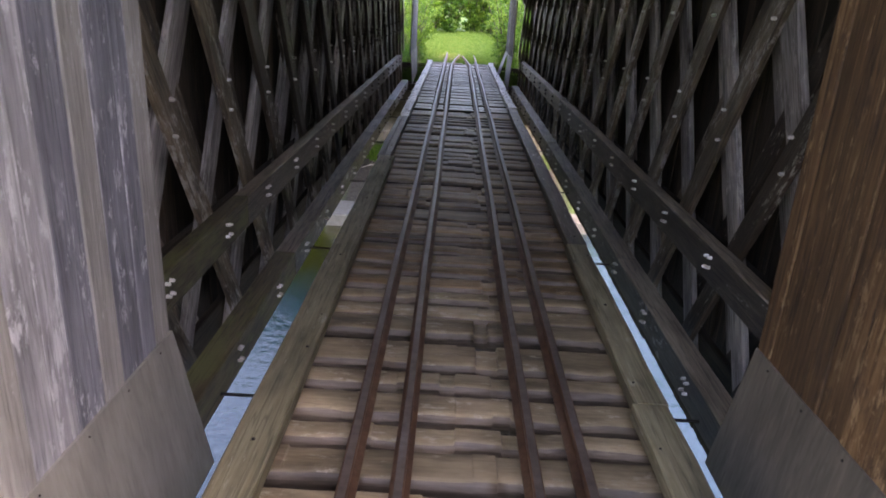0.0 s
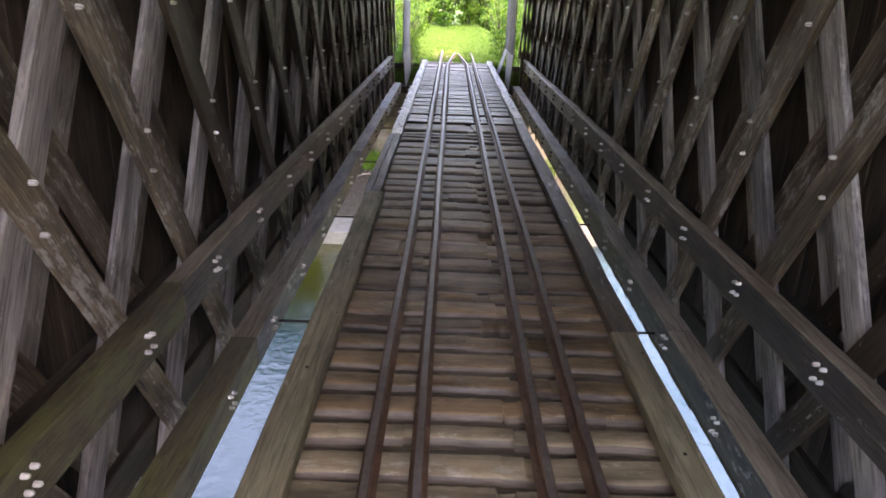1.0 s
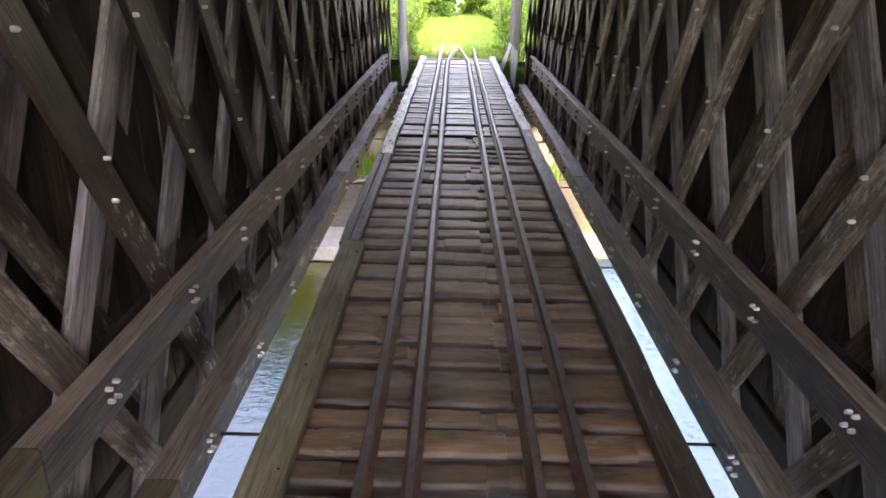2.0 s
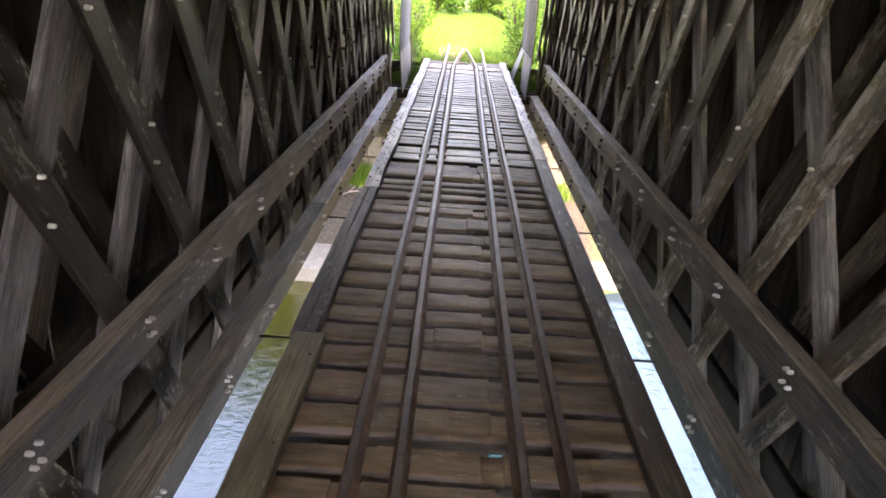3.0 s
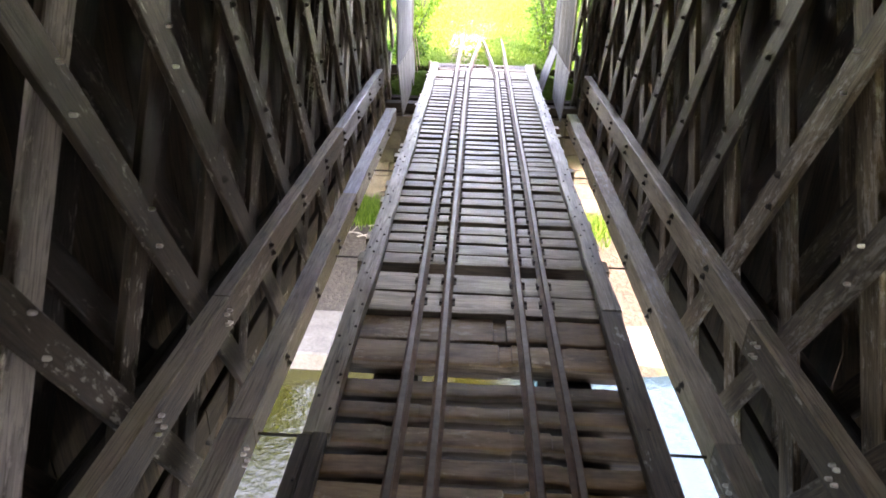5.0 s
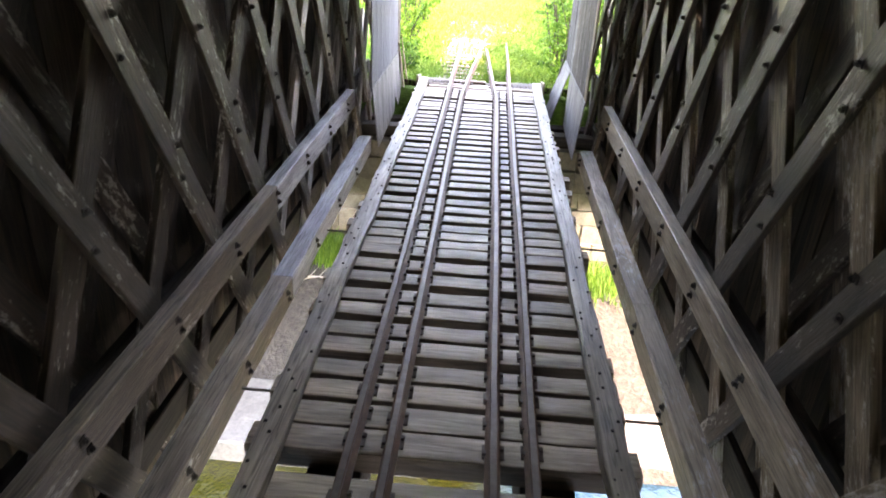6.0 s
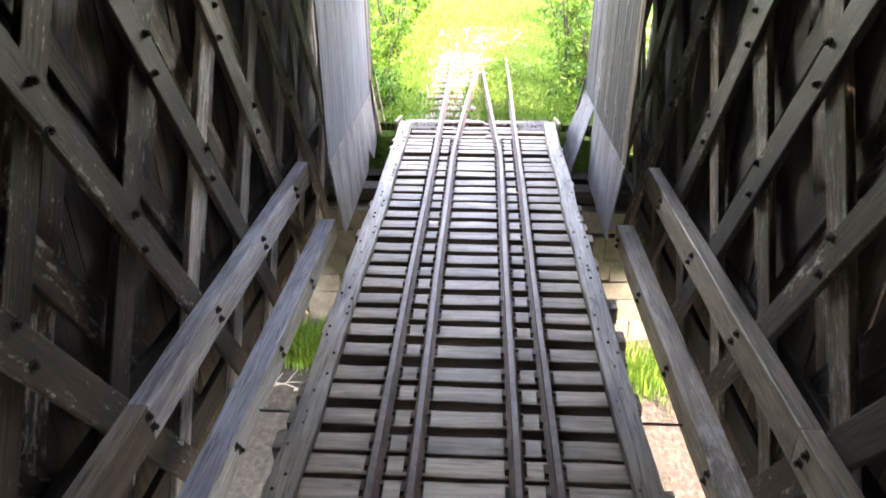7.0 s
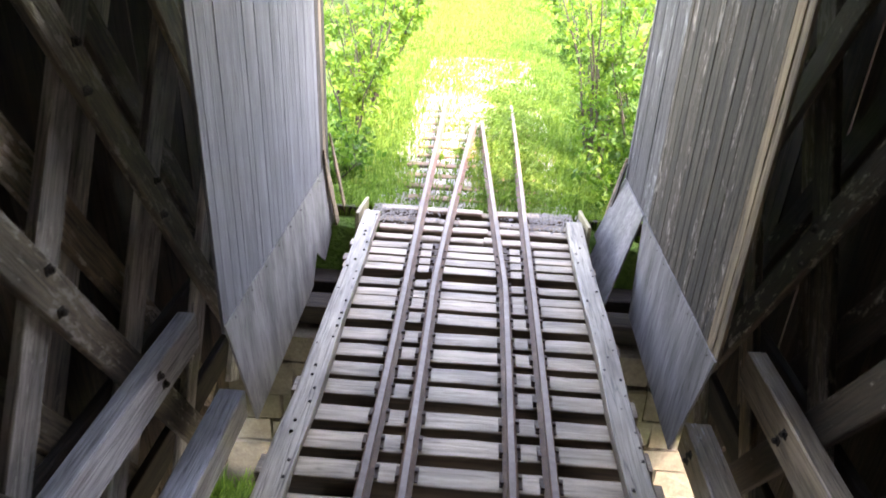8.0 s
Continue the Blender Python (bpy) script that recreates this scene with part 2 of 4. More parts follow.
GRAVEL = mottled("track_gravel", [(0.3, (0.30, 0.285, 0.265)), (0.6, (0.46, 0.44, 0.41)), (0.8, (0.60, 0.58, 0.55))], 14, 0.95, bump=1.0, dist=0.03, fine=4)


def ground_material():
    m, n, l, p = nodes_of("bank_ground")
    tc = n.new("ShaderNodeTexCoord")
    a = noise_tex(n, l, tc.outputs["Object"], 0.35, 6)
    b = noise_tex(n, l, tc.outputs["Object"], 9.0, 5)
    grass = ramp(n, [(0.3, (0.04, 0.105, 0.012)), (0.55, (0.08, 0.17, 0.02)), (0.8, (0.14, 0.24, 0.045))])
    l.new(a.outputs["Fac"], grass.inputs[0])
    r2 = ramp(n, [(0.3, (0.6, 0.6, 0.6)), (0.7, (1.3, 1.3, 1.2))])
    l.new(b.outputs["Fac"], r2.inputs[0])
    soil = ramp(n, [(0.3, (0.026, 0.021, 0.014)), (0.55, (0.055, 0.046, 0.033)), (0.8, (0.095, 0.082, 0.062))])
    l.new(b.outputs["Fac"], soil.inputs[0])
    # grass on the high ground, bare soil on the river bank
    sep = n.new("ShaderNodeSeparateXYZ")
    l.new(tc.outputs["Object"], sep.inputs[0])
    level = n.new("ShaderNodeMath")
    level.operation = "MULTIPLY_ADD"
    level.inputs[1].default_value = 2.4
    l.new(a.outputs["Fac"], level.inputs[0])
    l.new(sep.outputs["Z"], level.inputs[2])
    rng = n.new("ShaderNodeMapRange")
    rng.inputs["From Min"].default_value, rng.inputs["From Max"].default_value = -3.2, -1.8
    l.new(level.outputs[0], rng.inputs["Value"])
    green = mix(n, l, 0.8, grass.outputs[0], r2.outputs[0], "MULTIPLY")
    # the bare strip lies under the bridge
    away = n.new("ShaderNodeMath")
    away.operation = "ABSOLUTE"
    l.new(sep.outputs["X"], away.inputs[0])
    side = n.new("ShaderNodeMapRange")
    side.inputs["From Min"].default_value, side.inputs["From Max"].default_value = 4.6, 6.0
    l.new(away.outputs[0], side.inputs["Value"])
    both = n.new("ShaderNodeMath")
    both.operation = "MAXIMUM"
    l.new(rng.outputs[0], both.inputs[0])
    l.new(side.outputs[0], both.inputs[1])
    l.new(mix(n, l, both.outputs[0], soil.outputs[0], green), p.inputs["Base Color"])
    p.inputs["Roughness"].default_value = 0.95
    bp = n.new("ShaderNodeBump")
    bp.inputs["Strength"].default_value, bp.inputs["Distance"].default_value = 0.8, 0.1
    l.new(b.outputs["Fac"], bp.inputs["Height"])
    l.new(bp.outputs[0], p.inputs["Normal"])
    return m


BANK = ground_material()


def water_material():
    """River water, clear and olive over the shallow shelf by the far bank, dark further out with reflected sky blue put
    into the colour.
    """
    m, n, l, p = nodes_of("river_water")
    tc = n.new("ShaderNodeTexCoord")
    sep = n.new("ShaderNodeSeparateXYZ")
    l.new(tc.outputs["Object"], sep.inputs[0])
    wob = noise_tex(n, l, tc.outputs["Object"], 0.5, 3)
    add = n.new("ShaderNodeMath")
    add.operation = "MULTIPLY_ADD"
    add.inputs[1].default_value = 4.0
    l.new(wob.outputs["Fac"], add.inputs[0])
    l.new(sep.outputs["Y"], add.inputs[2])
    rng = n.new("ShaderNodeMapRange")
    rng.inputs["From Min"].default_value, rng.inputs["From Max"].default_value = 18.0, 25.0
    l.new(add.outputs[0], rng.inputs["Value"])
    r = ramp(n, [(0.0, (0.002, 0.022, 0.026)), (0.5, (0.022, 0.021, 0.004)), (1.0, (0.036, 0.033, 0.005))])
    l.new(rng.outputs[0], r.inputs[0])
    # reflected sky blue painted on the open side, up to the foot of the slab
    across = n.new("ShaderNodeMapRange")
    across.inputs["From Min"].default_value, across.inputs["From Max"].default_value = 0.2, 1.6
    l.new(sep.outputs["X"], across.inputs["Value"])
    shelf = n.new("ShaderNodeMapRange")
    shelf.inputs["From Min"].default_value, shelf.inputs["From Max"].default_value = 29.0, 28.0
    l.new(add.outputs[0], shelf.inputs["Value"])
    both = n.new("ShaderNodeMath")
    both.operation = "MULTIPLY"
    l.new(across.outputs[0], both.inputs[0])
    l.new(shelf.outputs[0], both.inputs[1])
    tone = mix(n, l, both.outputs[0], r.outputs[0], (0.004, 0.026, 0.040))
    l.new(tone, p.inputs["Base Color"])
    p.inputs["Roughness"].default_value = 0.06
    p.inputs["IOR"].default_value = 1.4
    p.inputs["Specular IOR Level"].default_value = 1.0
    rip = noise_tex(n, l, tc.outputs["Object"], 3.2, 4, 0.6)
    bp = n.new("ShaderNodeBump")
    bp.inputs["Strength"].default_value, bp.inputs["Distance"].default_value = 1.0, 0.035
    l.new(rip.outputs["Fac"], bp.inputs["Height"])
    l.new(bp.outputs[0], p.inputs["Normal"])
    return m


WATER = water_material()


def leaf_material(name, a, b, c):
    m, n, l, p = nodes_of(name)
    geo = n.new("ShaderNodeNewGeometry")
    r = ramp(n, [(0.0, a), (0.5, b), (1.0, c)])
    l.new(geo.outputs["Random Per Island"], r.inputs[0])
    l.new(r.outputs[0], p.inputs["Base Color"])
    p.inputs["Roughness"].default_value = 0.55
    tr = n.new("ShaderNodeBsdfTranslucent")
    l.new(r.outputs[0], tr.inputs["Color"])
    mx = n.new("ShaderNodeMixShader")
    mx.inputs[0].default_value = 0.5
    l.new(p.outputs[0], mx.inputs[1])
    l.new(tr.outputs[0], mx.inputs[2])
    l.new(mx.outputs[0], n["Material Output"].inputs[0])
    return m


LEAF = leaf_material("green_leaves", (0.022, 0.085, 0.008), (0.05, 0.155, 0.013), (0.11, 0.235, 0.022))
LEAF_YELLOW = leaf_material("yellow_green_leaves", (0.045, 0.135, 0.010), (0.095, 0.22, 0.018), (0.19, 0.32, 0.035))
GRASS = leaf_material("grass_blades", (0.06, 0.155, 0.016), (0.125, 0.25, 0.03), (0.22, 0.35, 0.065))
PALE_GRASS = leaf_material("pale_grass_blades", (0.14, 0.23, 0.03), (0.24, 0.33, 0.06), (0.36, 0.43, 0.12))
BARK = mottled("grey_bark", [(0.3, (0.035, 0.03, 0.022)), (0.7, (0.085, 0.075, 0.058))], 6, 0.9)
DRY = mottled("dry_branch_wood", [(0.3, (0.30, 0.25, 0.19)), (0.7, (0.48, 0.42, 0.34))], 8, 0.9)

# ---- building helpers ----
def mesh_of(name, bm, material):
    me = bpy.data.meshes.new(name)
    bm.to_mesh(me)
    bm.free()
    me.materials.append(material)
    return me


def part(name, data, material, parent, label="", at=None):
    """Links a bmesh, or a mesh that is shared, as one object under a thing or part."""
    me = mesh_of(name, data, material) if isinstance(data, bmesh.types.BMesh) else data
    ob = new(name, me)
    if parent is not None:
        ob.parent = parent
    if at is not None:
        ob.matrix_basis = at
    return tagged(ob, label) if label else ob


def thing(name, label, category, group="", kind="", at=(0, 0, 0)):
    ob = new(name)
    ob.location = at
    return tagged(ob, label, category, group, kind)


def beam_bm(length, wide, high, chamfer=0.012, cuts=0, jitter=0.0, seed=0):
    """A timber along local x, centred, with chamfered long edges; cuts and jitter make it uneven."""
    rnd = random.Random(seed)
    bm = bmesh.new()
    c = min(chamfer, wide * 0.3, high * 0.3)
    sect = [(-wide / 2 + c, -high / 2), (wide / 2 - c, -high / 2), (wide / 2, -high / 2 + c), (wide / 2, high / 2 - c),
            (wide / 2 - c, high / 2), (-wide / 2 + c, high / 2), (-wide / 2, high / 2 - c), (-wide / 2, -high / 2 + c)]
    rings = []
    for i in range(cuts + 2):
        x = -length / 2 + length * i / (cuts + 1)
        dy, dz = rnd.uniform(-jitter, jitter), rnd.uniform(-jitter, jitter)
        rings.append([bm.verts.new((x, y + dy + rnd.uniform(-jitter, jitter) * 0.5, z + dz + rnd.uniform(-jitter, jitter) * 0.5)) for y, z in sect])
    for a, b in zip(rings, rings[1:]):
        for i in range(8):
            bm.faces.new((a[i], a[(i + 1) % 8], b[(i + 1) % 8], b[i]))
    bm.faces.new(rings[0][::-1])
    bm.faces.new(rings[-1])
    bmesh.ops.recalc_face_normals(bm, faces=bm.faces)
    return bm


CACHE = {}


def beam_mesh(length, wide, high, material, variant=0, cuts=2, jitter=0.006, chamfer=0.012):
    key = (round(length, 3), round(wide, 3), round(high, 3), material.name, variant)
    if key not in CACHE:
        CACHE[key] = mesh_of("timber", beam_bm(length, wide, high, chamfer, cuts, jitter, variant * 7 + 3), material)
    return CACHE[key]


def along_y(x, y0, y1, z):
    """Pose of a timber whose local x runs along the bridge."""
    return Matrix.Translation((x, (y0 + y1) / 2, z)) @ Matrix.Rotation(radians(90), 4, "Z")


def peg_bm(radius, length):
    """A round peg end, domed, standing out along local x."""
    bm = bmesh.new()
    rings = []
    for x, r in ((0, radius), (length * 0.75, radius * 0.97), (length, radius * 0.6)):
        rings.append([bm.verts.new((x, r * math.cos(a * math.pi / 4), r * math.sin(a * math.pi / 4))) for a in range(8)])
    for a, b in zip(rings, rings[1:]):
        for i in range(8):
            bm.faces.new((a[i], a[(i + 1) % 8], b[(i + 1) % 8], b[i]))
    bm.faces.new(rings[-1])
    return bm


def nut_bm(radius, length):
    """A square washer with a hexagonal nut and bolt end, along local x."""
    bm = bmesh.new()

    def prism(x0, x1, r, sides, turn):
        lo = [bm.verts.new((x0, r * math.cos(turn + 2 * math.pi * i / sides), r * math.sin(turn + 2 * math.pi * i / sides))) for i in range(sides)]
        hi = [bm.verts.new((x1, v.co.y, v.co.z)) for v in lo]
        for i in range(sides):
            bm.faces.new((lo[i], lo[(i + 1) % sides], hi[(i + 1) % sides], hi[i]))
        bm.faces.new(hi)
    prism(0, length * 0.25, radius * 1.35, 4, math.pi / 4)
    prism(length * 0.25, length * 0.8, radius * 0.8, 6, 0)
    prism(length * 0.8, length, radius * 0.4, 6, 0)
    return bm

# ---- the bridge: y runs along it, z = 0 is the top of the ties, x = 0 the middle of the track ----
Y0, Y1 = -2.4, 32.4
PITCH, SLOPE = 1.634, 0.62
ROW_Z = 0.434
ROW_STEP = PITCH / (2 * SLOPE)
PLANK_W, PLANK_T = 0.30, 0.075
TOP_Z, FOOT_Z = 5.7, -1.35

PEG_MESH = mesh_of("peg", peg_bm(0.0195, 0.05), PEG)
NUT_MESH = mesh_of("nut", nut_bm(0.035, 0.05), IRON)


def truss(side, phase, label):
    """A doubled plank lattice with its chords; side is -1 (left) or 1 (right)."""
    rnd = random.Random(11 + side)
    root = thing("lattice_truss", label, "truss", "trusses of the bridge")
    lean = math.atan(SLOPE)
    span = (TOP_Z - FOOT_Z) / math.cos(lean)
    mid_z = (TOP_Z + FOOT_Z) / 2
    for layer, (x, way) in enumerate(((2.84, -1), (2.916, 1), (3.09, -1), (3.166, 1))):
        shift = 0.0 if layer < 2 else PITCH * 0.5
        for k in range(-4, 25):
            y = phase + PITCH * k + shift + way * SLOPE * (mid_z - ROW_Z)
            low, high = y - SLOPE * (mid_z - FOOT_Z), y + SLOPE * (mid_z - FOOT_Z)
            if high < Y0 + 0.3 or low > Y1 - 0.3:
                continue
            y += rnd.uniform(-0.03, 0.03)
            # trim planks that would run past the ends of the bridge
            f0, f1 = -1.0, 1.0
            dy = way * SLOPE * (mid_z - FOOT_Z)
            for end in (Y0 + 0.1, Y1 - 0.1):
                f = (end - y) / dy
                if -1 < f < 1:
                    inside_up = (dy > 0) == (end < (Y0 + Y1) / 2)
                    f0, f1 = (f, f1) if inside_up else (f0, f)
            if f1 - f0 < 0.1:
                continue
            length = span * (f1 - f0) / 2
            cz, cy = mid_z + (f0 + f1) / 2 * (mid_z - FOOT_Z), y + (f0 + f1) / 2 * dy
            w = PLANK_W + (0.0, 0.02, -0.015)[k % 3]
            # layers differ in tone; lighter and darker picks along y carry the portal daylight
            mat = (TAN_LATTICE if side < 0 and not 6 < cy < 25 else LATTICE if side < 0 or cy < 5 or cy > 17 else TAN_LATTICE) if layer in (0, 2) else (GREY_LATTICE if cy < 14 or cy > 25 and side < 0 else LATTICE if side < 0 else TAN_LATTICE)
            me = beam_mesh(length, w, PLANK_T, mat, k % 4, 3, 0.004, 0.01)
            rot = Matrix.Rotation(-way * lean, 4, "X") @ Matrix.Rotation(radians(-90), 4, "Y")
            m = Matrix.Translation((side * (x + rnd.uniform(-0.006, 0.006)), cy, cz)) @ rot
            part("lattice_plank", me, mat, root, at=m)
    # chords: inner, middle and outer pairs, at the lower, second and upper levels
    def chord(name, x0, x1, z0, z1, ya, yb, mats, cutset, lab=""):
        edges = [ya, *cutset, yb]
        for i, (a, b) in enumerate(zip(edges, edges[1:])):
            mat = mats[min(i, len(mats) - 1)]
            me = mesh_of(name, beam_bm(b - a - 0.006, abs(x1 - x0), z1 - z0, 0.012, 6, 0.005, i + 5 + side), mat)
            # upward faces take the paler timber: light from above put into colour
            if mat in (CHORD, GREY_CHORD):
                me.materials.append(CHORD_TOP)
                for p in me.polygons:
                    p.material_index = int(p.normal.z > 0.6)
            part(name, me, mat, root, lab, at=along_y(side * (x0 + x1) / 2, a, b, (z0 + z1) / 2))
    first = MOSSY if side < 0 else GREY_CHORD
    plain = CHORD if side < 0 else GREY_CHORD
    # chords turn paler towards the far portal, its daylight put into their colour
    chord("second_chord", 2.62, 2.80, 0.19, 0.57, Y0 + 1.0, 28.3, (first, plain, SAND_CHORD, SAND_CHORD) if side > 0 else (first, plain, plain, SKYLIT_CHORD), (5.4 if side < 0 else 8.4, 16.2, 22.6))
    chord("lower_chord", 2.30, 2.58, -0.86, -0.50, Y0 + 1.0, 28.5, (first, plain, SAND_CHORD) if side > 0 else (first, plain, plain, SKYLIT_CHORD), (6.4 if side < 0 else 6.9, 15.6, 22.0))
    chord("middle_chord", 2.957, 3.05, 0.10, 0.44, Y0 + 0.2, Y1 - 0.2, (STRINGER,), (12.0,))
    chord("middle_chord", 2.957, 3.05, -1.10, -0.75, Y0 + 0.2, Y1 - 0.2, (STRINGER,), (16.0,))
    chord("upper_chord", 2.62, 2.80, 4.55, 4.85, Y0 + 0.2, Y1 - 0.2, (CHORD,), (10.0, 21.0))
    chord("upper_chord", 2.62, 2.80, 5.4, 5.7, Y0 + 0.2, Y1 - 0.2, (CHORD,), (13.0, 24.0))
    # pegs and nuts: four at each crossing on the chords, two at each free crossing
    face = Matrix.Rotation(radians(180 if side > 0 else 0), 4, "Z")
    for k in range(-3, 20):
        y = phase + PITCH * k
        for x, z, off in ((2.62, ROW_Z - 0.03, 0.0), (2.30, -0.66, PITCH / 2)):
            if not Y0 + 1.4 < y + off < 28.2:
                continue
            pale = y + off < 16.5
            spots = ((-0.04, 0.066), (0.045, 0.058), (-0.05, -0.05), (0.035, -0.068)) if pale else ((-0.03, 0.06), (0.03, -0.07))
            for dy, dz in spots:
                me = PEG_MESH if pale else NUT_MESH
                part("peg" if pale else "nut", me, None, root,
                     at=Matrix.Translation((side * x, y + off + dy + rnd.uniform(-0.015, 0.015), z + dz + rnd.uniform(-0.01, 0.01))) @ face)
        for row, z in ((1, ROW_Z + ROW_STEP), (2, ROW_Z + 2 * ROW_STEP)):
            yy = y + (PITCH / 2 if row % 2 else 0)
            pale = yy < 16.5
            if Y0 + 1 < yy < 28.5:
                for dy, dz in ((-0.01, 0.17), (0.01, -0.17)):
                    part("peg" if pale else "nut", PEG_MESH if pale else NUT_MESH, None, root,
                         at=Matrix.Translation((side * 2.80, yy + dy, z + dz)) @ face)
    return root


left_truss = truss(-1, 6.25, "weathered grey plank lattice truss, doubled and pegged, with mossy chords")
right_truss = truss(1, 6.10, "dark weathered plank lattice truss, doubled and pegged, with scuffed chords")

# boarding outside the trusses, roof over them
def board_wall(name, x, label):
    root = thing(name, label, "wall", kind="structure")
    rnd = random.Random(int(abs(x) * 10) + (3 if x > 0 else 0))
    y = Y0
    while y < Y1:
        w = rnd.choice((0.2, 0.24, 0.28))
        gap = 0.007 if rnd.random() < 0.07 else -0.004
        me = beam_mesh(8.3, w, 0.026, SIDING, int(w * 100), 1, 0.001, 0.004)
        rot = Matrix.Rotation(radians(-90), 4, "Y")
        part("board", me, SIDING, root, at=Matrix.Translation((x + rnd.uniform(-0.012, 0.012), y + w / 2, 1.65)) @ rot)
        y += w + gap
    return root


wall_left = board_wall("wall_left", -3.36, "dark vertical siding boards with thin gaps of daylight")
wall_right = board_wall("wall_right", 3.36, "dark vertical siding boards with thin gaps of daylight")

# the roof has a smoke vent along the whole ridge, under a raised cupola with open sides
roof_bm = bmesh.new()


def roof_plane(bm, xa, za, xb, zb, thick=0.08):
    vs = [bm.verts.new(p) for p in ((xa, Y0 - 0.2, za), (xb, Y0 - 0.2, zb), (xb, Y1 + 0.2, zb), (xa, Y1 + 0.2, za))]
    ws = [bm.verts.new((v.co.x, v.co.y, v.co.z + thick)) for v in vs]
    bm.faces.new(vs)
    bm.faces.new(ws[::-1])
    for k in range(4):
        bm.faces.new((vs[k], vs[(k + 1) % 4], ws[(k + 1) % 4], ws[k]))


for s in (-1, 1):
    roof_plane(roof_bm, s * 4.1, 5.5, s * 1.1, 7.05)
    roof_plane(roof_bm, s * 1.6, 7.13, 0, 7.8)
roof = part("roof", roof_bm, SIDING, None)
for s in (-1, 1):
    for k in range(12):
        post = beam_bm(0.6, 0.12, 0.12, 0.01)
        part("cupola_post", post, SIDING, roof, at=Matrix.Translation((s * 1.06, Y0 + 0.3 + k * 3.1, 7.2)) @ Matrix.Rotation(radians(90), 4, "Y"))
tagged(roof, "dark board roof with an open-sided smoke cupola", "roof", kind="structure")


# boarded linings inside both portals
def portal_lining(name, side, ya, yb, mats, label, seed=0, face=2.12, widths=(0.19, 0.22, 0.25, 0.28), gap=0.006, uneven=0.010):
    """Upright boards from ya (inner edge) to yb (mouth) with a sloping skirt below."""
    root = thing(name, label, "wall", kind="structure")
    rnd = random.Random(seed)
    step = 1 if yb > ya else -1
    y, i = ya, 0
    x = side * face
    while (yb - y) * step > 0.05:
        w = min(rnd.choice(widths), abs(yb - y))
        z0, z1 = 0.62 + rnd.uniform(-0.01, 0.01), 5.6
        me = mesh_of("board", beam_bm(z1 - z0, w - gap, 0.03, 0.005, 3, 0.002, i), mats[i % len(mats)])
        m = Matrix.Translation((x + side * rnd.uniform(0, uneven), y + step * w / 2, (z0 + z1) / 2)) @ Matrix.Rotation(radians(-90), 4, "Y")
        part("board", me, None, root, at=m)
        y += step * w
        i += 1
    return root


def skirt_board(root, side, edge, inward, mat, face=2.12):
    """One sloping skirt sheet; edge lists its outline as (y, z), and its foot stands inward of the boards above."""
    bm = bmesh.new()
    top = max(z for _, z in edge)
    lo, hi = [], []
    for y, z in edge:
        x = face - 0.028 - inward * (top - z) / 1.34
        lo.append(bm.verts.new((side * x, y, z)))
        hi.append(bm.verts.new((side * (x + 0.022), y, z)))
    bm.faces.new(lo)
    bm.faces.new(hi[::-1])
    n = len(lo)
    for i in range(n):
        bm.faces.new((lo[i], hi[i], hi[(i + 1) % n], lo[(i + 1) % n]))
    bmesh.ops.recalc_face_normals(bm, faces=bm.faces)
    sk = part("skirt_board", bm, mat, root)
    # a row of nail heads under the joint
    y0, y1 = edge[0][0], edge[1][0]
    for j in range(9):
        nb = bmesh.new()
        bmesh.ops.create_cone(nb, cap_ends=True, segments=6, radius1=0.009, radius2=0.006, depth=0.012)
        y = y0 + (y1 - y0) * (j + 0.5) / 9
        part("nail", nb, IRON, sk, at=Matrix.Translation((side * (face - 0.034), y, top - 0.05)) @ Matrix.Rotation(radians(90), 4, "Y"))
    return sk


p1 = portal_lining("wall_portal_near_left", -1, 1.80, Y0, (TAN_BOARD, BLUE_BOARD, BLUE_BOARD, TAN_BOARD, BLUE_BOARD, PALE_BOARD, PALE_BOARD), "whitish grey weathered board lining with a plain skirt", seed=1)
skirt_board(p1, -1, ((1.80, 0.63), (-2.4, 0.63), (-2.4, -0.62), (1.98, -0.60)), 0.17, SKIRT)
p2 = portal_lining("wall_portal_near_right", 1, 2.05, Y0, (BROWN_BOARD,), "brown board lining with a dark grey skirt", seed=2)
skirt_board(p2, 1, ((2.05, 0.63), (-2.4, 0.63), (-2.4, -0.52), (2.2, -0.50)), 0.14, DARK_SKIRT)
p3 = portal_lining("wall_portal_far_left", -1, 27.9, Y1, (FAR_BOARD,) * 23 + (GREY_BOARD, EDGE_BOARD) * 12, "silvery grey board lining with a broken skirt", seed=3, face=2.2, widths=(0.14, 0.17, 0.2), gap=0.001, uneven=0.003)
skirt_board(p3, -1, ((27.9, 0.70), (32.36, 0.70), (32.3, -0.30), (31.55, -0.56), (31.15, -0.22), (30.8, -0.55), (29.6, -0.60), (28.25, -0.66)), 0.08, PALE_SKIRT, 2.2)
p4 = portal_lining("wall_portal_far_right", 1, 27.9, Y1, (EDGE_BOARD, EDGE_BOARD) + (GREY_BOARD,) * 16 + (SLATE_BOARD,) * 40, "grey-brown weathered board lining with a split skirt", seed=4, face=2.2, widths=(0.13, 0.16, 0.2), gap=0.006)
skirt_board(p4, 1, ((27.9, 0.70), (31.0, 0.70), (30.6, -0.55), (29.5, -0.60), (28.25, -0.66)), 0.06, FAR_SKIRT, 2.2)
skirt_board(p4, 1, ((31.03, 0.70), (32.35, 0.70), (32.35, -0.30), (31.6, -0.70), (30.66, -0.50)), 0.44, FAR_SKIRT, 2.2)



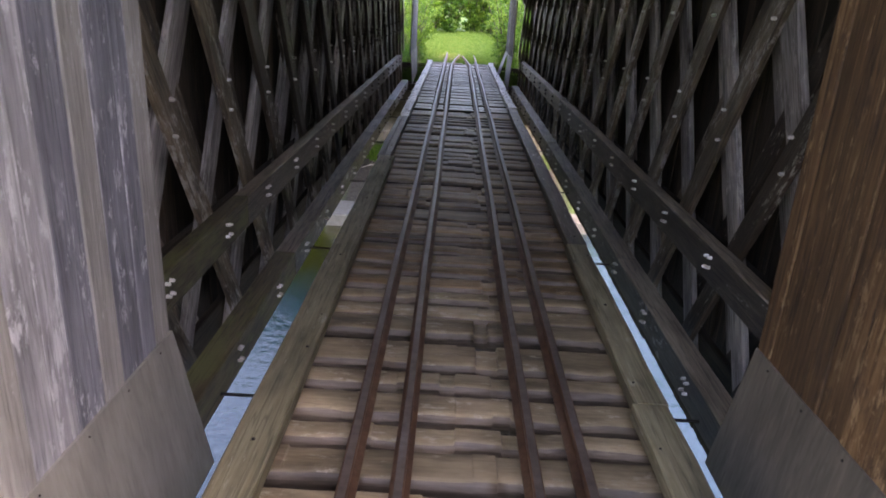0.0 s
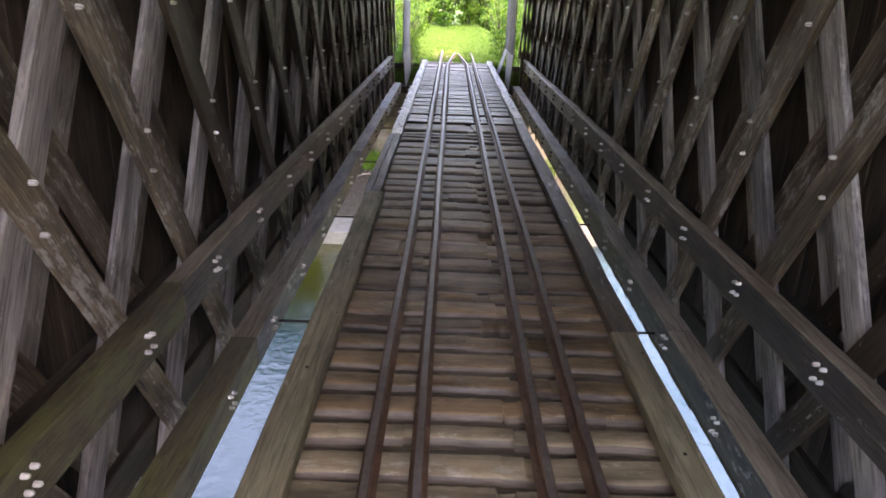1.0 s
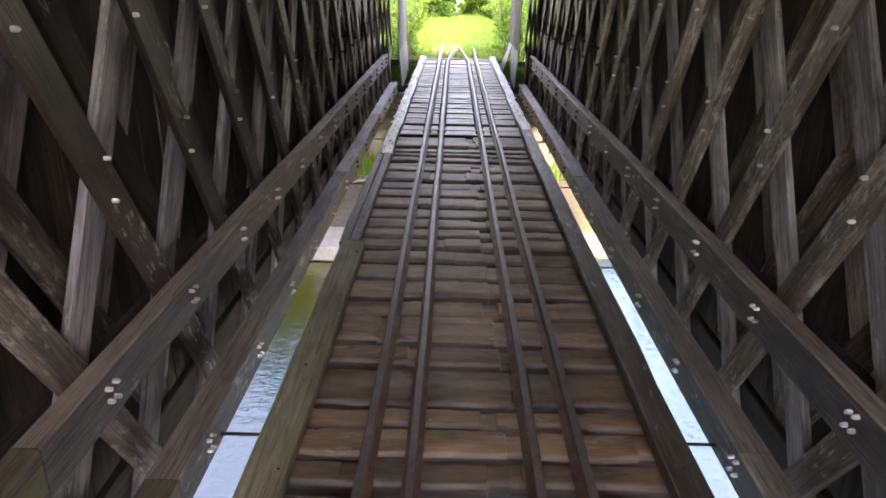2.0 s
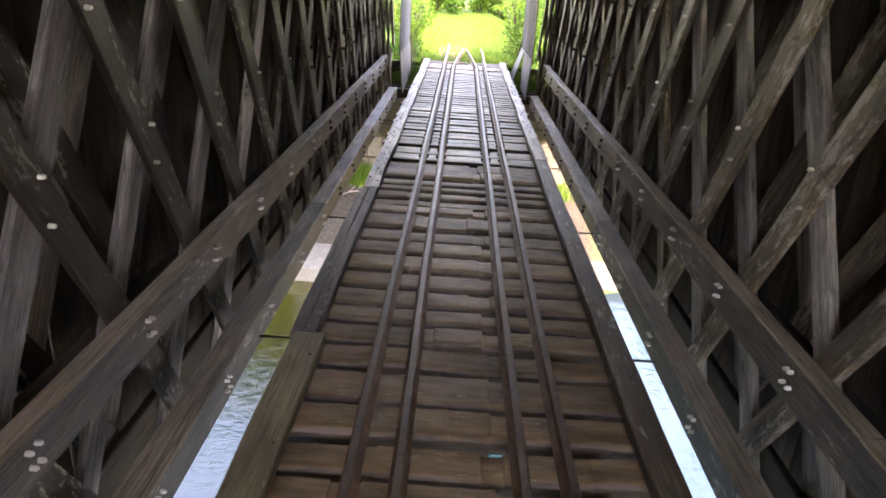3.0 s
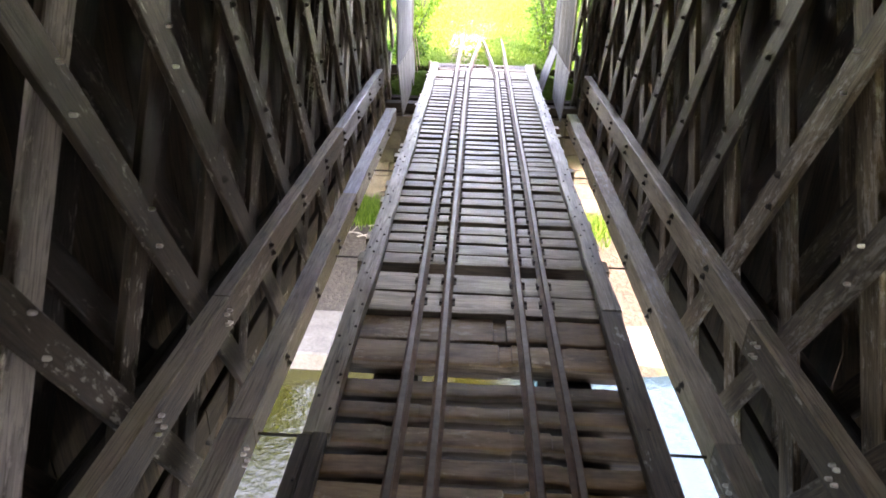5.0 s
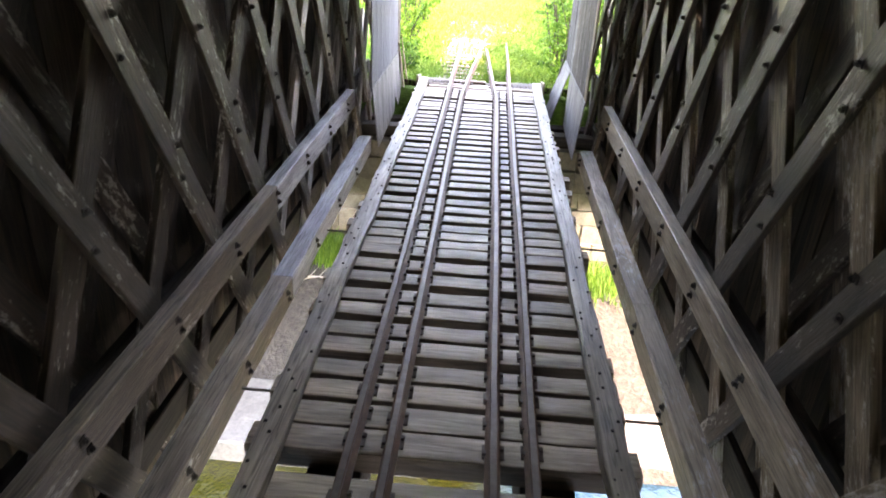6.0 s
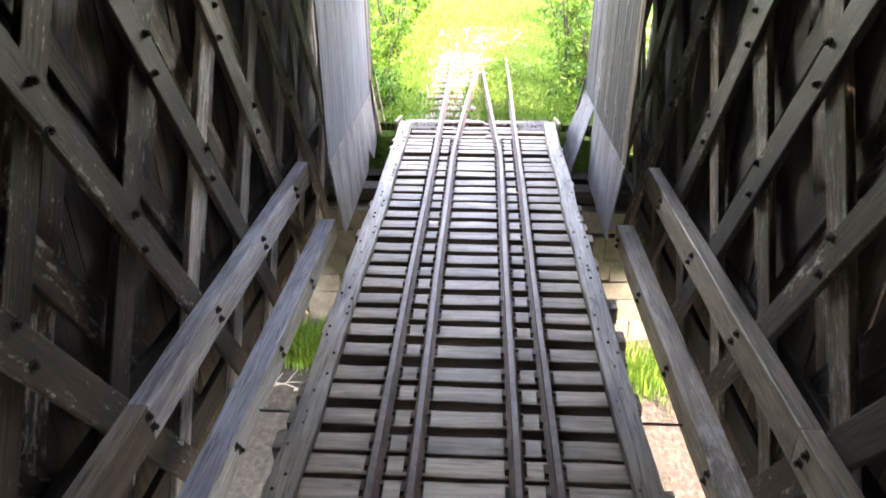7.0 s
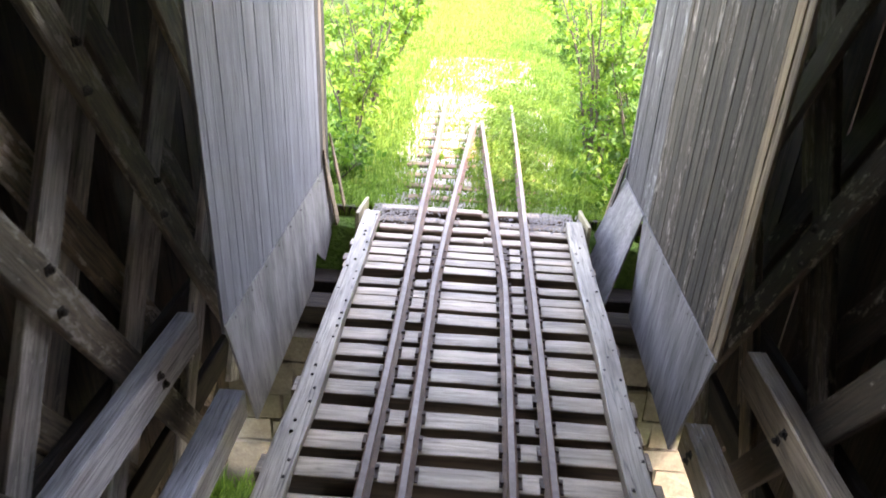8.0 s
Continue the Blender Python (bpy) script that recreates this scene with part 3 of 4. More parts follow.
def loose_board(root, a, b, wide, mat, seed, label="", out=0.0):
    """A split board from its foot a to its head b, its edges ragged, its head drawn to a point."""
    r = random.Random(seed)
    bm = bmesh.new()
    a, b = Vector(a), Vector(b)
    flat = Vector((out, 1.0, 0)).normalized()
    across = (b - a).cross(flat).normalized() * 0.024
    rings = []
    for i in range(9):
        t = i / 8
        w = wide * (1.0 if t < 0.7 else 1.0 - (t - 0.7) * 2.2) * r.uniform(0.85, 1.1) / 2
        p = a.lerp(b, t) + flat * r.uniform(-0.008, 0.008)
        rings.append([bm.verts.new(p + flat * u + d) for u, d in ((-w, across * 0), (w, across * 0), (w, across), (-w, across))])
    for p, q in zip(rings, rings[1:]):
        for i in range(4):
            bm.faces.new((p[i], p[(i + 1) % 4], q[(i + 1) % 4], q[i]))
    bm.faces.new(rings[0])
    bm.faces.new(rings[-1])
    bmesh.ops.recalc_face_normals(bm, faces=bm.faces)
    return part("loose_board", bm, mat, root, label)


loose_board(p3, (-1.98, 32.30, -0.75), (-2.16, 32.02, 0.95), 0.20, EDGE_BOARD, 1, "split brown board hanging at the mouth")
loose_board(p3, (-1.93, 32.62, -0.55), (-2.14, 32.36, 1.10), 0.12, EDGE_BOARD, 2)
loose_board(p4, (1.86, 32.42, -0.85), (2.17, 32.28, 0.95), 0.13, GREY_BOARD, 4, "loose grey board leaning at the mouth")
loose_board(p4, (1.93, 32.62, -0.75), (2.2, 32.5, 0.95), 0.10, EDGE_BOARD, 5)

# ---- the track on the bridge ----
track = thing("railway_track", "rusty rails with inner guard rails on worn wooden ties", "railway track")


def rail_bm(points):
    """A flat-bottomed rail swept through points; a foot, a web and a head."""
    sect = [(-0.065, 0), (0.065, 0), (0.065, 0.012), (0.012, 0.03), (0.010, 0.105), (0.034, 0.118), (0.034, 0.146), (0.026, 0.152),
            (-0.026, 0.152), (-0.034, 0.146), (-0.034, 0.118), (-0.010, 0.105), (-0.012, 0.03), (-0.065, 0.012)]
    bm = bmesh.new()
    rings = []
    for i, p in enumerate(points):
        p = Vector(p)
        d = (Vector(points[min(i + 1, len(points) - 1)]) - Vector(points[max(i - 1, 0)])).normalized()
        side = Vector((d.y, -d.x, 0)).normalized()
        rings.append([bm.verts.new(p + side * a + Vector((0, 0, b))) for a, b in sect])
    k = len(sect)
    for a, b in zip(rings, rings[1:]):
        for i in range(k):
            f = bm.faces.new((a[i], a[(i + 1) % k], b[(i + 1) % k], b[i]))
            f.material_index = 1 if i in (7,) else 0
    bm.faces.new(rings[0])
    bm.faces.new(rings[-1])
    bmesh.ops.recalc_face_normals(bm, faces=bm.faces)
    return bm


RAIL_X, GUARD_X = 0.755, 0.425
TRACK_END = 38.6
for s in (-1, 1):
    for x, lab in ((RAIL_X, "running rail"), (GUARD_X, "guard rail")):
        pts = []
        y = -8.0
        while y <= TRACK_END:
            xx, z = x, 0.0
            if x == GUARD_X:
                xx = GUARD_X - 0.05 * max(0.0, y - 30.0)
                if xx < 0.06:
                    break
            if y > 33.0:
                z = -0.012 * (y - 33.0) * (2.0 if s > 0 else 1.0)
            pts.append((s * xx + 0.006 * math.sin(y * 0.9 + x), y, z))
            y += 0.75 if y < 29 else 0.375
        me = mesh_of("rail", rail_bm(pts), RUST)
        me.materials.append(RAIL_TOP)
        part("rail", me, RUST, track, "rusty " + lab)


def worn_tie_bm(length, wide, high, seed, nose_run=0.036, nose_fall=0.05):
    """An old tie along local x: rounded off to the front, split and broken in steps, gouged to the right of the middle."""
    rnd = random.Random(seed)
    bm = bmesh.new()
    h, w = high / 2, wide / 2
    gouge = rnd.uniform(0.10, 0.30)
    cuts = sorted([gouge, gouge + rnd.uniform(0.12, 0.2)] + [rnd.uniform(-0.46, 0.46) * length for _ in range(rnd.randint(1, 3))])
    rings = []
    for a, b in zip([-length / 2, *cuts], [*cuts, length / 2]):
        back, drop, rear = rnd.choice((0.0, 0.0, 0.01, 0.02)), rnd.choice((0.0, 0.0, -0.008, -0.018)), rnd.choice((0.0, 0.0, 0.0, 0.02))
        if a == gouge:
            back, drop = back + rnd.uniform(0.01, 0.03), drop - rnd.uniform(0.012, 0.03)
        n = max(2, int((b - a) / 0.075))
        for i in range(n + 1):
            x = a + 0.006 + (b - a - 0.012) * i / n
            n1, n2, n3 = noise.noise((x * 2.6, seed * 1.7, 0.5)), noise.noise((x * 11.0, seed * 2.3, 4.5)), noise.noise((x * 3.1, seed * 3.1, 9.5))
            chip = max(0.0, n3 - 0.22) * 0.16
            e, t = -w + back + 0.014 * n1 + 0.008 * n2, drop + 0.006 * n1 + 0.004 * n2
            run, fall = nose_run + chip + 0.01 * n1, nose_fall + 0.4 * chip + 0.01 * n2
            nose = [(e + run * (1 - math.cos(k)), h + t - fall * (1 - math.sin(k))) for k in (1.5708, 1.2, 0.9, 0.6, 0.3, 0.0)]
            q = w - rear + 0.008 * n2
            mid = (q - 0.02 + e + run) / 2
            sect = [(q, -h), (q, h - 0.03 + t), (q - 0.02, h - 0.004 + t), (mid, h + t + 0.004 * n3), *nose, (e + 0.008, h + t - fall - 0.04), (e + 0.06, -h)]
            rings.append([bm.verts.new((x, y, z)) for y, z in sect])
    k = len(rings[0])
    for a, b in zip(rings, rings[1:]):
        for i in range(k):
            f = bm.faces.new((a[i], a[(i + 1) % k], b[(i + 1) % k], b[i]))
            f.smooth = 5 <= i <= 9
            # shade put into colour: nose darker, lower front and rear side darkest
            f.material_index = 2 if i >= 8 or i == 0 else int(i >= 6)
    bm.faces.new(rings[0])
    bm.faces.new(rings[-1])
    bmesh.ops.recalc_face_normals(bm, faces=bm.faces)
    return bm


def sawn_tie_bm(length, wide, high, seed):
    """A squarer tie along local x with softened edges; its sides take the second, shade-dark material."""
    rnd = random.Random(seed)
    bm = bmesh.new()
    h, w = high / 2, wide / 2
    rings = []
    n = 12
    for i in range(n + 1):
        x = -length / 2 + length * i / n
        e, q, t = [rnd.uniform(-0.005, 0.005) for _ in range(3)]
        sect = [(w + q, -h), (w + q, h - 0.02 + t), (w - 0.012 + q, h - 0.003 + t), (0, h + t), (-w + 0.022 + e, h - 0.001 + t), (-w + 0.009 + e, h - 0.005 + t), (-w + 0.002 + e, h - 0.016 + t), (-w - 0.002 + e, h - 0.06 + t), (-w + 0.008 + e, -h)]
        rings.append([bm.verts.new((x, y, z)) for y, z in sect])
    k = len(rings[0])
    for a, b in zip(rings, rings[1:]):
        for i in range(k):
            f = bm.faces.new((a[i], a[(i + 1) % k], b[(i + 1) % k], b[i]))
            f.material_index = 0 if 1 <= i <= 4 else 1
    bm.faces.new(rings[0])
    bm.faces.new(rings[-1])
    bmesh.ops.recalc_face_normals(bm, faces=bm.faces)
    return bm


def plate_bm():
    """A rail seat: flat plate with spike heads either side of the rail foot."""
    bm = bmesh.new()
    def box(x0, x1, y0, y1, z0, z1):
        v = [bm.verts.new((x, y, z)) for z in (z0, z1) for x, y in ((x0, y0), (x1, y0), (x1, y1), (x0, y1))]
        for f in ((4, 5, 6, 7), (0, 1, 5, 4), (1, 2, 6, 5), (2, 3, 7, 6), (3, 0, 4, 7)):
            bm.faces.new([v[i] for i in f])
    box(-0.095, 0.095, -0.08, 0.08, 0.0, 0.012)
    box(-0.092, -0.06, -0.055, -0.015, 0.012, 0.04)
    box(0.06, 0.092, 0.015, 0.055, 0.012, 0.04)
    return bm


PLATE = mesh_of("tie_plate", plate_bm(), OLD_IRON)
# near edges of the ties, from the near portal to the far one
OLD_TIES = [-2.3, -1.9, -1.52, -1.15, -0.75, -0.38, 0.02, 0.40, 0.78, 1.18, 1.61, 1.95, 2.37, 2.7, 3.24, 3.69, 4.1, 4.44, 4.8, 5.15, 5.53, 5.88, 6.19,
            6.58, 6.88, 7.49, 7.89, 8.47, 8.88, 9.36, 9.88, 10.29, 10.71, 11.09, 11.54, 12.03, 12.5, 12.97, 13.46, 14.05, 14.45, 14.8, 15.18, 15.49]
WIDE_TIES = [16.03, 16.49, 17.05, 17.52]
SAWN_TIES = [18.27, 18.59, 18.96, 19.29, 19.69, 20.02, 20.42, 20.75, 21.17, 21.53, 21.94, 22.23, 22.5, 22.76, 23.09, 23.45, 23.75, 24.13, 24.5, 24.84, 25.17,
             25.53, 25.83, 26.18, 26.51, 26.9, 27.25, 27.57, 27.95, 28.25, 28.57, 28.87, 29.25, 29.57, 29.8, 30.05, 30.41, 30.63, 30.84, 31.05]
END_TIES = [31.36, 31.68, 31.98, 32.28]
rnd = random.Random(5)


def lay_tie(y, wide, worn, seed, length=3.1):
    mat = NEWER_TIE if not worn or y > 20 else TIE if y < 4.3 else BROWN_TIE
    tie = part("tie", worn_tie_bm(length, wide, 0.22, seed, *((0.06, 0.095) if y < 5 else (0.042, 0.06))) if worn else sawn_tie_bm(length, wide, 0.22, seed), mat, track, at=Matrix.Translation(
        (rnd.uniform(-0.06, 0.06), y + wide / 2, -0.112 + (rnd.uniform(-0.045, 0.004) if worn else rnd.uniform(-0.01, 0.0)))) @ Matrix.Rotation(rnd.uniform(-0.008, 0.008), 4, "Z"))
    for side in ((TIE_NOSE, GAP_SHADE) if worn else (GAP_SHADE,)):
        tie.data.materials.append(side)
    for s in (-1, 1):
        for x in (RAIL_X, GUARD_X):
            if worn:
                continue
            turned = Matrix.Rotation(math.pi * rnd.randint(0, 1), 4, "Z")
            part("tie_plate", PLATE, None, tie, at=Matrix.Translation((s * x - tie.location.x, rnd.uniform(-0.02, 0.02), 0.113)) @ turned)
    return tie


for i, y in enumerate(OLD_TIES):
    nxt = OLD_TIES[i + 1] if i + 1 < len(OLD_TIES) else 15.85
    lay_tie(y, min(0.54, (nxt - y) - (rnd.uniform(0.10, 0.135) if y < 5 else rnd.uniform(0.08, 0.115))), True, 100 + i)
for i, y in enumerate(WIDE_TIES):
    lay_tie(y, (0.43, 0.53, 0.45, 0.48)[i], i < 2, 200 + i)
for i, y in enumerate(SAWN_TIES):
    lay_tie(y, 0.31 if y < 18.8 else 0.275 if y < 22 else 0.235 if y < 29.6 else 0.185, False, 300 + i, 3.12 + rnd.uniform(-0.05, 0.22))
for i, y in enumerate(END_TIES):
    lay_tie(y, 0.21, True, 400 + i, 2.75)
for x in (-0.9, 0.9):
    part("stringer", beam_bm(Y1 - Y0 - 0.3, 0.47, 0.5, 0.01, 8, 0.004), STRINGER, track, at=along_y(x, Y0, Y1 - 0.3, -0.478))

BOLT_HEAD = mesh_of("bolt_head", nut_bm(0.013, 0.012), IRON)
NAIL_PLATE = mesh_of("bolt_head", nut_bm(0.015, 0.018), IRON)


def guard_timber(x0, x1, y0, y1, top, mat, seed, jitter=0.006, every=1.0, head=None):
    """A timber lying on the tie ends, with bolt heads along it."""
    cuts = max(2, int((y1 - y0) / 0.7))
    g = part("guard_timber", beam_bm(y1 - y0 - 0.01, x1 - x0, top + 0.005, 0.014, cuts, jitter, seed), mat, track, at=along_y((x0 + x1) / 2, y0, y1, top / 2 + 0.004))
    r = random.Random(seed)
    y = y0 + 0.3
    while y < y1 - 0.1:
        part("bolt_head", head or BOLT_HEAD, None, g, at=Matrix.Translation((y - (y0 + y1) / 2, r.choice((-0.3, 0.0, 0.3)) * (x1 - x0), top / 2)) @ Matrix.Rotation(radians(-90), 4, "Y"))
        y += every * r.uniform(0.5, 1.7)
    return g


guard_timber(-1.55, -1.26, Y0, 10.1, 0.13, GUARD, 1)
guard_timber(-1.465, -1.34, 10.1, 14.75, 0.12, CHORD, 2)
guard_timber(-1.60, -1.48, 10.1, 14.75, 0.10, CHORD, 3)
guard_timber(-1.56, -1.33, 14.75, 31.9, 0.125, NEWER_GUARD, 4, 0.016, 0.21, NAIL_PLATE)
guard_timber(1.25, 1.52, Y0, 2.0, 0.13, GUARD, 5)
guard_timber(1.275, 1.53, 2.0, 5.6, 0.13, GUARD, 6)
guard_timber(1.31, 1.55, 5.6, 17.0, 0.125, CHORD, 7, 0.010)
guard_timber(1.33, 1.56, 17.0, 31.9, 0.125, NEWER_GUARD, 8, 0.016, 0.21, NAIL_PLATE)
for s in (-1, 1):
    part("end_board", beam_bm(0.95, 0.05, 0.42, 0.006, 2, 0.004, 3), GUARD, track, "pale upright board at the track end",
         at=along_y(s * 1.63, 31.55, 32.5, -0.06) @ Matrix.Rotation(radians(9), 4, "Y"))

# iron tie rods between the lower chords
for y in (3.2, 7.35, 11.5, 15.7, 19.9, 24.1):
    bm = bmesh.new()
    bmesh.ops.create_cone(bm, cap_ends=True, segments=8, radius1=0.017, radius2=0.017, depth=4.62)
    tagged(part("tie_rod", bm, IRON, None, at=Matrix.Translation((0, y, -0.77)) @ Matrix.Rotation(radians(90), 4, "Y")),
           "dark iron rod joining the lower chords", "tie rod", "tie rods under the deck")

# ---- river, banks and abutments ----
def sheet(name, fn, xs, ys, mat, label, cat):
    bm = bmesh.new()
    g = [[bm.verts.new((x, y, fn(x, y))) for x in xs] for y in ys]
    for a, b in zip(g, g[1:]):
        for i in range(len(xs) - 1):
            bm.faces.new((a[i], a[i + 1], b[i + 1], b[i]))
    for f in bm.faces:
        f.smooth = True
    return tagged(part(name, bm, mat, None), label, cat, kind="structure")


def ground_z(x, y):
    """Banks that rise from the river; embankments carry the track away from both portals."""
    rough = 0.10 * noise.noise((x * 0.6, y * 0.6, 0.3)) + 0.22 * noise.noise((x * 0.17, y * 0.17, 4.1))
    d = (y - 24.4) if y > 15 else (2.6 - y)
    if d < 0:
        return -7.2
    z = -6.05 + min(d, 6.0) * 0.29
    back = d - 6.1
    if back > 0:
        flat = -0.24 if abs(x) < 2.2 else -0.24 - (abs(x) - 2.2) * 0.42
        z = max(z + min(back * 0.3, 1.4), flat if back > 1.6 or abs(x) > 4.4 else z)
    return z + rough * (0.25 if abs(x) < 2.4 and back > 0 else 1.0) + max(0.0, back - 25) * 0.03


xs = sorted(set([-600, -250, -120, -60, -35] + [i * 0.7 for i in range(-34, 35)] + [35, 60, 120, 250, 600]))
ys = sorted(set([-600, -250, -100, -40, -20] + [i * 0.7 for i in range(-16, 3)] + [2.55, 2.62, 5, 15, 20, 24.35] + [24.4 + i * 0.55 for i in range(0, 60)] + [60, 70, 85, 110, 250, 600]))
sheet("ground", ground_z, xs, ys, BANK, "soil river banks and grassy embankment", "ground")
sheet("water", lambda x, y: -6.0, [-600, -40, 40, 600], [-20, 12, 30], WATER, "olive river water with small ripples", "river")


def slab_bm(x0, x1, y0, y1, z0, z1, seed, j=0.02):
    """A rough block with broken-off edges."""
    bm = bmesh.new()
    bmesh.ops.create_cube(bm, size=1.0)
    bmesh.ops.bevel(bm, geom=bm.edges[:], offset=0.03, segments=1, affect="EDGES")
    r = random.Random(seed)
    for v in bm.verts:
        v.co = Vector((x0 + (v.co.x + 0.5) * (x1 - x0), y0 + (v.co.y + 0.5) * (y1 - y0), z0 + (v.co.z + 0.5) * (z1 - z0))) + Vector([r.uniform(-j, j) for _ in range(3)])
    return bm


for x0, x1, lab in ((-5.2, -0.4, "pale concrete footing slab in the shade by the water"), (-0.36, 7.5, "pale sunlit concrete footing slab by the water")):
    tagged(part("concrete_slab", slab_bm(x0, x1, 24.0 if x0 < -1 else 24.7, 26.1 if x0 < -1 else 26.7, -6.6, -5.52, 3), CONCRETE, None), lab, "concrete slab", "footing slabs")


def abutment(name, y_face, way, label):
    """Coursed stone blocks facing the river, with a bearing sill on the seat and a plank wall behind."""
    root = thing(name, label, "abutment", kind="structure")
    r = random.Random(int(y_face))
    z = -1.25
    row = 0
    while z > -5.2:
        h = r.uniform(0.42, 0.55)
        x = -4.3 - r.uniform(0, 0.5)
        while x < 4.4:
            w = r.uniform(0.6, 1.15)
            depth = 1.9 if row == 0 else 0.8
            y0, y1 = sorted((y_face + way * r.uniform(-0.05, 0.05), y_face + way * depth))
            part("stone", slab_bm(x + 0.01, x + w - 0.01, y0, y1, z - h + 0.012, z - 0.008, r.randint(0, 999), 0.028), STONE, root)
            x += w
        z -= h
        row += 1
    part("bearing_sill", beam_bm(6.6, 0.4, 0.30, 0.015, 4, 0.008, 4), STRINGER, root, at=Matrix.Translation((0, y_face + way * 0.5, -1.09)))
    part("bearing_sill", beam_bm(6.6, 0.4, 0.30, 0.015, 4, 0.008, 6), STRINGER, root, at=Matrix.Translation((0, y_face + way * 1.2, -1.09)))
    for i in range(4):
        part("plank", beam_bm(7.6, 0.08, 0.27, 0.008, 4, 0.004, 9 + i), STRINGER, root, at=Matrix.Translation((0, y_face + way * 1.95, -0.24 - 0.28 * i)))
    return root


abutment("abutment_far", 30.6, 1, "buff coursed stone abutment under a dark plank back wall")
abutment("abutment_near", -0.6, -1, "buff coursed stone abutment under a dark plank back wall")

# ---- track bed beyond the far portal ----
bed_bm = bmesh.new()
for i in range(34):
    y = 32.45 + i * 0.355
    for j in range(13):
        x = -1.5 + j * 0.25
        bed_bm.verts.new((x, y, (-0.085 if y < 33 else -0.10) - 0.03 * abs(x) + 0.035 * noise.noise((x * 3, y * 3, 1.0))))
bed_bm.verts.ensure_lookup_table()
for i in range(33):
    for j in range(12):
        a = i * 13 + j
        bed_bm.faces.new([bed_bm.verts[k] for k in (a, a + 1, a + 14, a + 13)])
tagged(part("track_bed", bed_bm, GRAVEL, None), "pale gravel track bed grown over with grass", "track bed", kind="structure")
outer = thing("railway_track", "rails and half-buried ties running on through grass", "railway track")
for i in range(11):
    part("tie", worn_tie_bm(2.3, 0.2, 0.2, 500 + i), BROWN_TIE, outer, at=Matrix.Translation((rnd.uniform(-0.1, 0.1), 33.0 + i * 0.52, -0.165 - 0.004 * i))).data.materials.append(GAP_SHADE)

# stones of gravel at the end of the deck
gv, gf = [], []
r = random.Random(8)
for i in range(2000):
    s_ = r.choice((-1, 1))
    x, y, q = s_ * r.uniform(0.2, 1.6) if i % 4 == 0 else s_ * r.uniform(0.85, 1.5), r.triangular(31.75, 33.1, 32.4), r.uniform(0.012, 0.03)
    b = len(gv)
    for dx, dy, dz in ((1, 0, 0), (-0.6, 0.8, 0), (-0.5, -0.9, 0), (0.1, 0.1, 0.8)):
        gv.append((x + dx * q, y + dy * q, (-0.012 if y < 32.5 else -0.075) + dz * q))
    gf += [(b, b + 1, b + 3), (b + 1, b + 2, b + 3), (b + 2, b, b + 3)]
gm = bpy.data.meshes.new("gravel")
gm.from_pydata(gv, [], gf)
gm.materials.append(GRAVEL)
tagged(new("gravel", gm), "loose pale gravel at the deck end", "gravel", kind="stuff")


# ---- plants ----
def blades(name, count, place, h0, h1, mat, label, seed, width=0.02):
    """Many bent grass blades, three-cornered in two pieces."""
    r = random.Random(seed)
    v, f = [], []
    for _ in range(count):
        spot = place(r)
        if spot is None:
            continue
        x, y, z = spot
        h, a, lean = r.uniform(h0, h1), r.uniform(0, 6.28), r.uniform(0.1, 0.6)
        w = width * r.uniform(0.6, 1.4)
        cx, cy, lx, ly = math.cos(a) * w, math.sin(a) * w, math.cos(a + 1.3) * lean * h, math.sin(a + 1.3) * lean * h
        b = len(v)
        v += [(x - cx, y - cy, z - 0.03), (x + cx, y + cy, z - 0.03), (x + cx * 0.7 + lx * 0.4, y + cy * 0.7 + ly * 0.4, z + h * 0.6),
              (x - cx * 0.7 + lx * 0.4, y - cy * 0.7 + ly * 0.4, z + h * 0.6), (x + lx, y + ly, z + h)]
        f += [(b, b + 1, b + 2, b + 3), (b + 3, b + 2, b + 4)]
    me = bpy.data.meshes.new(name)
    me.from_pydata(v, [], f)
    me.materials.append(mat)
    return tagged(new(name, me), label, "grass", kind="stuff")


def on_embankment(r):
    y = 32.5 + 34 * r.random() ** 1.9
    x = r.gauss(0, 3.2)
    if abs(x) > 9:
        return None
    if y < 36.5 and -1.25 < x < 0.1 and r.random() < 0.6:
        return None
    if 36.4 < y < 39.5 and -1.2 < x < 0.3 and r.random() < 0.9:
        return None
    return x, y, max(ground_z(x, y), -0.16 if abs(x) < 1.8 else -9)


blades("embankment_grass", 70000, on_embankment, 0.05, 0.24, GRASS, "tall yellow-green grass on the embankment", 21, 0.012)



def down_the_middle(r):
    y = 33.5 + 26 * r.random() ** 1.5
    x = r.gauss(-0.2, 0.75)
    if y < 36.5 and abs(x + 0.55) < 0.5:
        return None
    return x, y, max(ground_z(x, y), -0.16)


# blades coloured extra pale so the middle strip glares as if in strong sun
blades("pale_grass", 22000, down_the_middle, 0.04, 0.18, PALE_GRASS, "pale sunlit grass growing over the old track", 22, 0.011)


